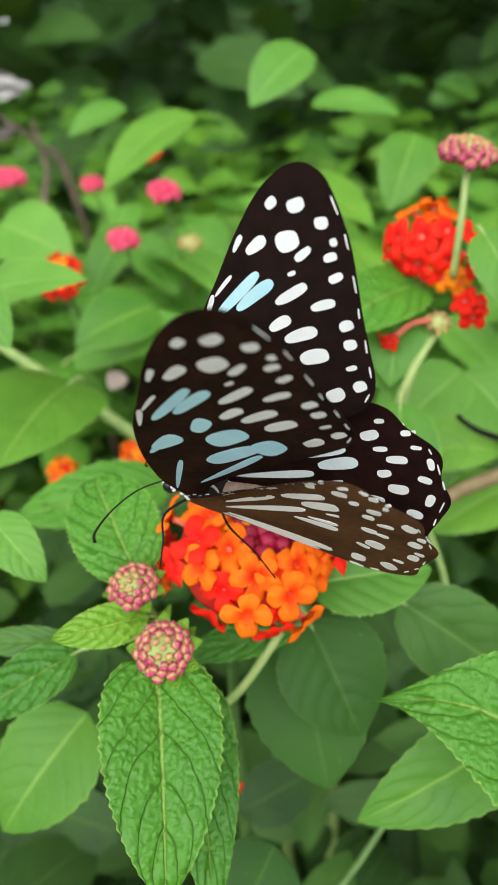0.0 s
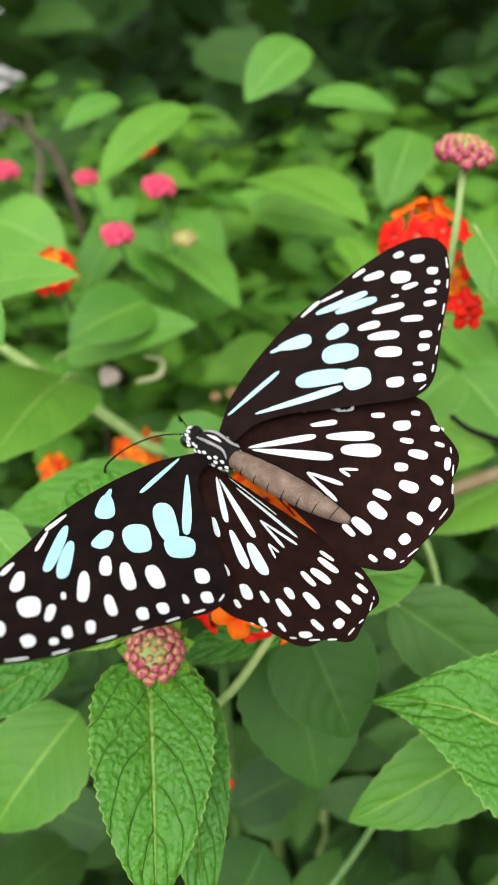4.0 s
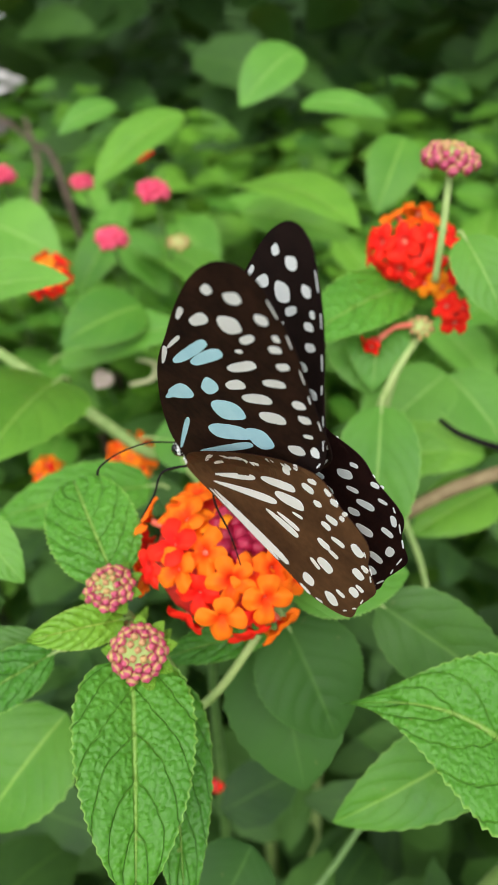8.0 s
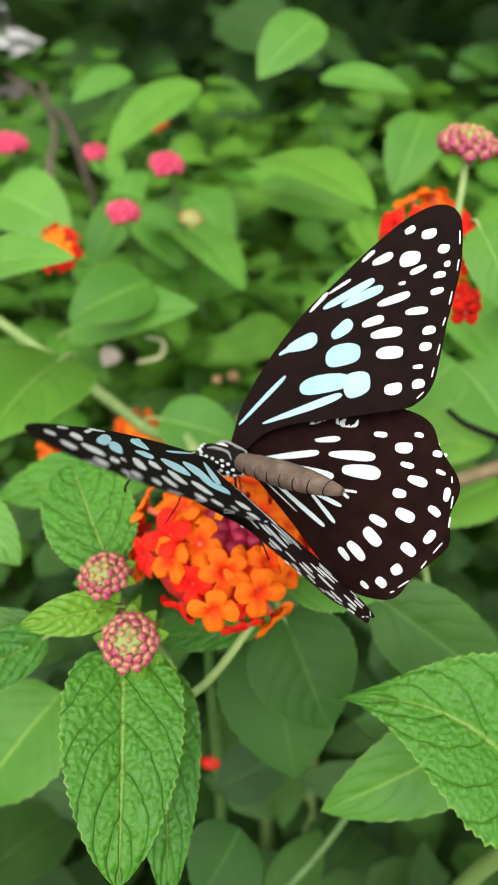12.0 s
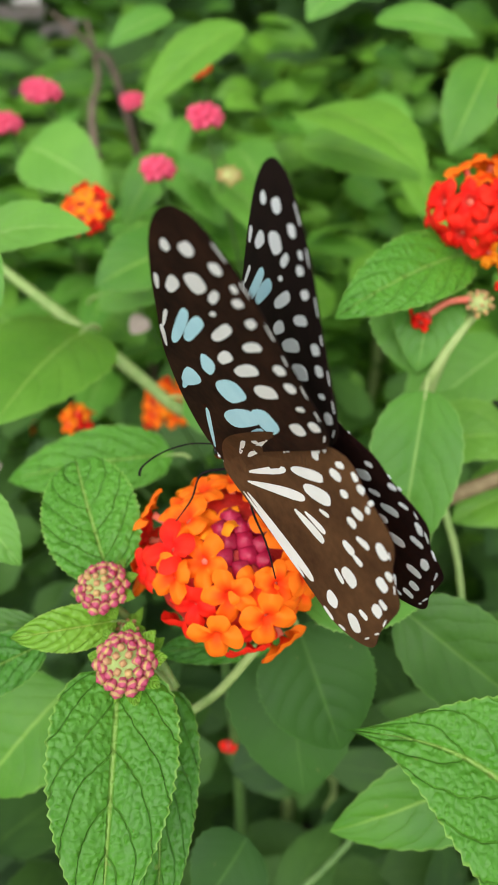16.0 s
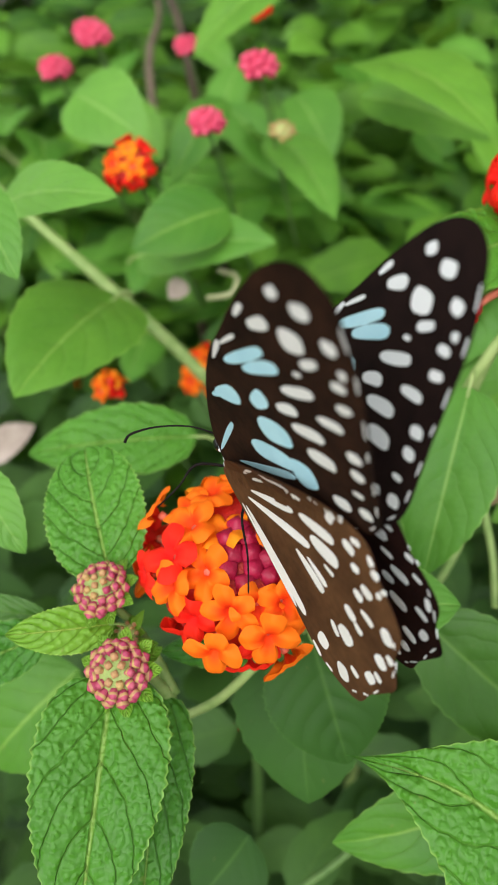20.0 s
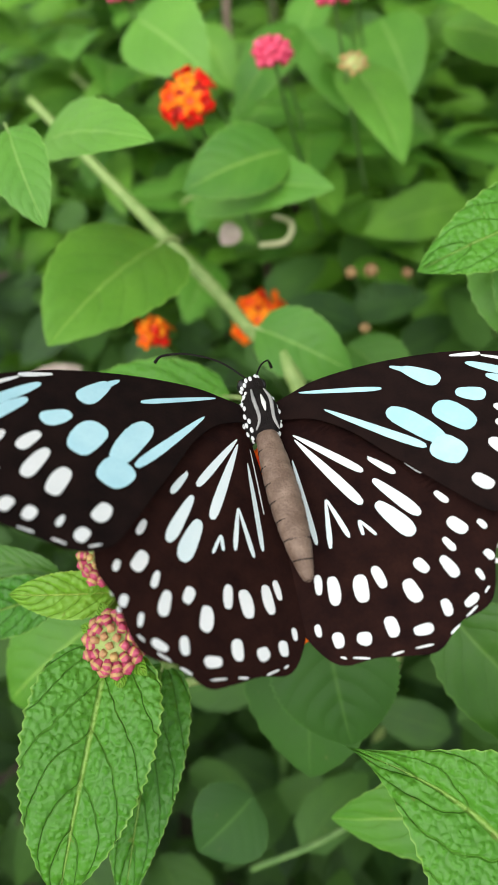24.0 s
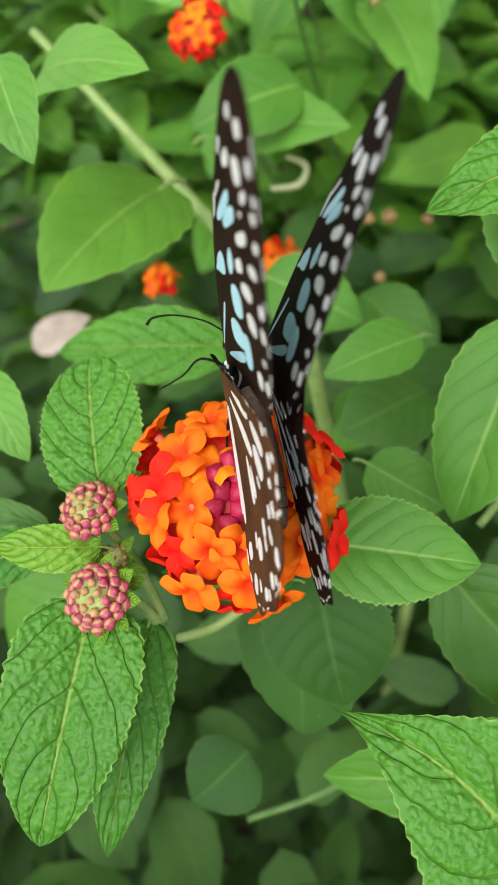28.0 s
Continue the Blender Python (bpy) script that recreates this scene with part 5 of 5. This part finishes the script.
BODY = [
    (0, pose(-0.00675, -0.00975, 0.57791, 0.77, -19.28, 68.39)),
    (0.5, pose(-0.00584, -0.00855, 0.57737, 2.20, -22.44, 54.25)),
    (1, pose(-0.00531, -0.00744, 0.57708, 5.77, -24.99, 49.07)),
    (1.5, pose(-0.00389, -0.00681, 0.57701, 6.89, -23.95, 49.07)),
    (2, pose(-0.00280, -0.00640, 0.57748, 10.47, -20.90, 48.21)),
    (2.5, pose(-0.00405, -0.00604, 0.57800, 7.59, -16.28, 52.89)),
    (3, pose(-0.00446, -0.00612, 0.57948, 9.81, -14.22, 49.95)),
    (3.5, pose(-0.00472, -0.00499, 0.58114, 6.17, -13.90, 51.42)),
    (5.5, pose(-0.00029, -0.00195, 0.58085, 13.68, -14.84, 41.48)),
    (6, pose(-0.00080, -0.00185, 0.58083, 14.60, -16.44, 44.81)),
    (6.5, pose(0.00005, -0.00226, 0.58046, 15.70, -14.96, 42.13)),
    (7, pose(0.00090, -0.00265, 0.58009, 18.57, -13.61, 40.50)),
    (7.5, pose(-0.00045, -0.00263, 0.57977, 14.72, -14.05, 41.50)),
    (8, pose(-0.00323, -0.00273, 0.57908, 8.45, -13.44, 45.75)),
    (8.5, pose(-0.00193, -0.00100, 0.58014, 5.78, -12.26, 38.40)),
    (9, pose(-0.00078, -0.00037, 0.57987, 1.86, -11.58, 34.50)),
    (9.5, pose(0.00051, -0.00009, 0.57966, -1.56, -7.82, 37.21)),
    (10, pose(0.00043, -0.00014, 0.57935, -6.62, -4.81, 38.79)),
    (10.5, pose(-0.00001, -0.00087, 0.57884, -10.02, -4.54, 41.21)),
    (11, pose(0.00013, -0.00355, 0.57843, -15.03, -4.93, 47.22)),
    (11.5, pose(0.00069, -0.00334, 0.57845, -13.70, -5.16, 46.44)),
    (12, pose(0.00097, -0.00302, 0.57848, -14.29, -5.69, 45.97)),
    (12.5, pose(0.00110, -0.00263, 0.57856, -15.38, -5.01, 44.14)),
    (14.5, pose(-0.00210, -0.00152, 0.57672, -18.21, -8.42, 41.46)),
    (15, pose(0.00033, 0.00105, 0.57682, -9.42, -9.98, 44.34)),
    (15.5, pose(0.00159, 0.00200, 0.57642, -6.63, -10.09, 42.82)),
    (16, pose(0.00197, 0.00285, 0.57639, -3.91, -10.30, 42.25)),
    (16.5, pose(0.00251, 0.00341, 0.57639, -1.21, -8.15, 42.75)),
    (17, pose(0.00238, 0.00340, 0.57599, 1.31, -9.20, 43.67)),
    (17.5, pose(0.00230, 0.00352, 0.57591, 1.03, -9.89, 42.37)),
    (18, pose(0.00243, 0.00391, 0.57623, 1.81, -9.80, 42.81)),
    (18.5, pose(0.00221, 0.00397, 0.57635, 2.22, -9.66, 42.11)),
    (19, pose(0.00250, 0.00387, 0.57648, 4.56, -8.23, 40.79)),
    (19.5, pose(0.00244, 0.00307, 0.57607, 15.34, -4.28, 40.00)),
    (20, pose(0.00083, 0.00359, 0.57624, 15.12, -2.45, 43.52)),
    (20.5, pose(0.00237, 0.00546, 0.57593, 15.22, -0.29, 40.91)),
    (21, pose(0.00245, 0.00659, 0.57594, 13.20, 1.82, 33.30)),
    (21.5, pose(0.00230, 0.00642, 0.57519, 12.31, 1.35, 28.29)),
    (23.5, pose(0.00070, 0.00682, 0.57897, 11.13, 7.59, 32.56)),
    (24, pose(0.00046, 0.00801, 0.57871, 8.66, 7.62, 31.87)),
    (24.5, pose(-0.00013, 0.00837, 0.57767, 7.23, 5.44, 32.51)),
    (25, pose(-0.00015, 0.00919, 0.57677, 7.36, 3.81, 29.79)),
    (25.5, pose(-0.00023, 0.01028, 0.57586, 5.46, 3.82, 28.69)),
    (26, pose(-0.00023, 0.01044, 0.57546, 3.23, 6.35, 25.92)),
    (26.5, pose(-0.00044, 0.01100, 0.57569, 1.34, 9.09, 20.13)),
    (27, pose(-0.00131, 0.01106, 0.57357, 2.09, 5.06, 29.44)),
    (28, pose(-0.00229, 0.01417, 0.57102, 9.39, 2.70, 32.17)),
]
# seconds; forewing: flap, sweep, twist, each right and left; hindwing: the same
BEAT = [
    (0, 70.5, 71.4, -21.6, -22.0, -8.9, -12.8, 78.4, 77.0, -15.8, -14.9, -0.6, -0.4),
    (0.5, 64.7, 67.0, -20.9, -20.5, -10.4, -9.6, 77.2, 74.2, -12.6, -13.8, -0.4, -0.4),
    (1, 55.8, 54.7, -19.9, -20.3, -11.0, -8.4, 69.9, 66.8, -11.7, -12.9, -0.5, 0.5),
    (1.5, 45.0, 44.9, -17.4, -16.7, -9.0, -7.1, 57.1, 54.4, -9.4, -10.6, 0.6, 2.0),
    (2, 37.5, 36.1, -16.0, -14.6, -5.3, -6.3, 46.8, 45.7, -8.6, -9.0, 1.6, 3.5),
    (2.5, 26.2, 23.3, -12.7, -12.4, -2.0, -6.9, 30.5, 32.7, -4.9, -5.5, 4.3, 3.8),
    (3, 15.2, 13.0, -9.8, -13.6, -0.7, -6.0, 19.4, 22.2, -1.0, -5.5, 4.4, 4.5),
    (3.5, 14.3, 11.4, -12.3, -13.6, 1.8, -3.4, 18.4, 20.0, -3.5, -4.7, 6.5, 7.7),
    (5.5, 70.3, 66.2, -21.7, -22.7, -8.8, -6.8, 79.8, 83.4, -21.1, -21.1, -0.4, -0.4),
    (6, 79.9, 74.4, -22.8, -22.6, -10.1, -5.6, 88.5, 92.3, -20.4, -19.7, -0.3, -0.6),
    (6.5, 82.0, 76.6, -24.1, -23.2, -12.8, -6.1, 90.7, 94.8, -20.2, -19.0, -0.3, -0.5),
    (7, 80.7, 79.2, -25.7, -26.0, -11.7, -9.5, 83.7, 84.5, -20.8, -20.6, -0.4, -0.4),
    (7.5, 81.3, 79.2, -26.2, -26.2, -12.5, -10.0, 82.9, 83.2, -20.3, -19.8, -0.4, -0.5),
    (8, 81.8, 79.4, -27.0, -25.7, -14.9, -8.1, 87.0, 89.0, -19.0, -17.3, -0.4, -0.5),
    (8.5, 83.4, 78.2, -24.9, -24.3, -13.3, -8.2, 92.5, 96.6, -18.4, -16.7, -0.3, -0.3),
    (9, 81.6, 75.5, -24.8, -23.2, -12.5, -9.1, 90.6, 94.3, -19.0, -17.5, -0.3, -0.3),
    (9.5, 75.2, 70.1, -25.4, -23.2, -10.7, -8.4, 86.3, 90.8, -20.6, -19.4, -0.4, -0.4),
    (10, 68.4, 63.6, -25.3, -23.9, -6.0, -6.1, 80.2, 84.8, -23.0, -22.2, -0.2, -0.1),
    (10.5, 62.2, 56.2, -28.2, -26.2, -4.0, -3.2, 73.9, 77.7, -26.0, -26.0, 2.9, 2.5),
    (11, 52.0, 54.3, -32.4, -32.1, 1.9, 2.7, 64.2, 65.4, -28.3, -27.0, 6.2, 11.2),
    (11.5, 47.9, 51.5, -33.6, -33.9, 5.1, 6.3, 58.5, 59.5, -29.1, -29.2, 12.2, 15.2),
    (12, 46.8, 42.0, -31.8, -34.0, 9.3, 10.1, 55.4, 53.3, -29.5, -29.3, 16.1, 16.7),
    (12.5, 37.9, 38.4, -31.2, -34.3, 9.3, 9.4, 53.5, 52.6, -30.0, -29.6, 17.3, 19.3),
    (14.5, 56.0, 58.6, -31.3, -25.0, 0.8, 1.1, 68.2, 67.2, -26.8, -26.5, 6.2, 6.9),
    (15, 69.0, 66.4, -29.4, -28.1, -8.5, -8.3, 87.7, 88.2, -21.7, -26.5, -0.7, -0.7),
    (15.5, 79.3, 74.2, -25.6, -24.9, -10.5, -8.4, 90.6, 94.9, -21.0, -21.1, -0.3, -0.3),
    (16, 83.7, 77.5, -23.1, -22.8, -10.8, -8.8, 93.2, 97.8, -18.8, -17.9, -0.2, -0.2),
    (16.5, 84.4, 78.6, -21.3, -21.2, -11.0, -9.0, 92.8, 98.8, -17.0, -15.9, 0.4, -0.1),
    (17, 84.9, 78.6, -19.6, -19.6, -10.4, -9.9, 93.1, 98.8, -15.7, -15.1, 0.5, 0.2),
    (17.5, 85.8, 80.2, -17.8, -17.9, -10.0, -9.4, 93.3, 98.1, -13.6, -12.8, 0.4, 0.5),
    (18, 86.5, 80.9, -16.4, -16.8, -10.5, -10.0, 93.0, 98.5, -11.8, -10.9, 0.8, 0.6),
    (18.5, 87.3, 81.4, -15.1, -15.7, -10.5, -9.8, 92.7, 98.1, -10.1, -9.1, 0.8, 0.3),
    (19, 88.1, 81.9, -14.8, -15.4, -10.6, -9.4, 92.4, 97.1, -8.9, -8.0, 0.3, -0.1),
    (19.5, 80.5, 84.9, -19.7, -19.6, -13.2, -10.3, 96.6, 91.6, -7.1, -7.9, -0.5, -0.6),
    (20, 75.5, 79.8, -19.8, -18.3, -15.3, -9.6, 94.9, 90.5, -7.2, -9.6, -0.5, -0.6),
    (20.5, 72.8, 76.7, -19.3, -18.3, -14.3, -11.7, 91.3, 87.7, -7.4, -13.2, -0.6, -0.8),
    (21, 63.0, 66.4, -18.7, -17.9, -12.0, -10.8, 77.9, 75.7, -7.7, -13.5, -0.8, -0.7),
    (21.5, 54.3, 52.0, -14.3, -17.6, -9.2, -11.3, 66.0, 66.3, -4.8, -7.5, -1.6, -1.0),
    (23.5, 19.2, 19.1, -15.5, -14.7, -1.6, -5.2, 26.4, 27.1, -7.3, -7.1, 6.3, 5.4),
    (24, 15.8, 16.1, -15.3, -14.9, -2.5, -5.3, 23.0, 24.2, -6.6, -6.7, 6.0, 5.7),
    (24.5, 18.9, 19.2, -16.2, -15.6, -2.9, -6.6, 27.1, 27.7, -7.7, -7.4, 4.5, 4.6),
    (25, 28.2, 28.8, -15.6, -15.5, -5.5, -8.1, 38.3, 37.3, -6.9, -7.3, 0.7, 0.6),
    (25.5, 44.3, 43.0, -18.9, -18.1, -6.8, -7.0, 55.3, 53.2, -9.9, -10.2, 0.2, 1.1),
    (26, 61.8, 59.3, -19.4, -22.2, -5.7, -4.6, 70.9, 73.6, -10.4, -13.9, -0.4, 0.2),
    (26.5, 71.8, 72.6, -20.2, -25.3, -3.9, 1.6, 80.3, 76.5, -9.4, -16.4, 2.3, 0.7),
    (27, 74.3, 79.7, -21.1, -21.9, -12.3, -4.0, 88.5, 85.6, -8.4, -11.2, -2.7, -2.7),
    (28, 77.0, 85.5, -16.1, -14.5, -17.9, -2.5, 96.2, 91.8, -16.1, -14.6, -0.8, -0.3),
]


def wing_pose(flap, sweep, twist, left):
    m = Matrix.Translation(HINGE) @ Matrix.Rotation(radians(-flap), 4, "Y") @ Matrix.Rotation(radians(twist), 4, "X") @ Matrix.Rotation(radians(sweep), 4, "Z")
    flip = Matrix.Diagonal((-1, 1, 1, 1))
    return flip @ m @ flip if left else m


def motions():
    walk(butterfly, BODY)
    for k, (side_name, left) in enumerate((("R", False), ("L", True))):
        walk(WINGS[side_name][0], [(b[0], wing_pose(b[1 + k], b[3 + k], b[5 + k], left)) for b in BEAT])
        walk(WINGS[side_name][1], [(b[0], wing_pose(b[7 + k], b[9 + k], b[11 + k], left)) for b in BEAT])


motions()
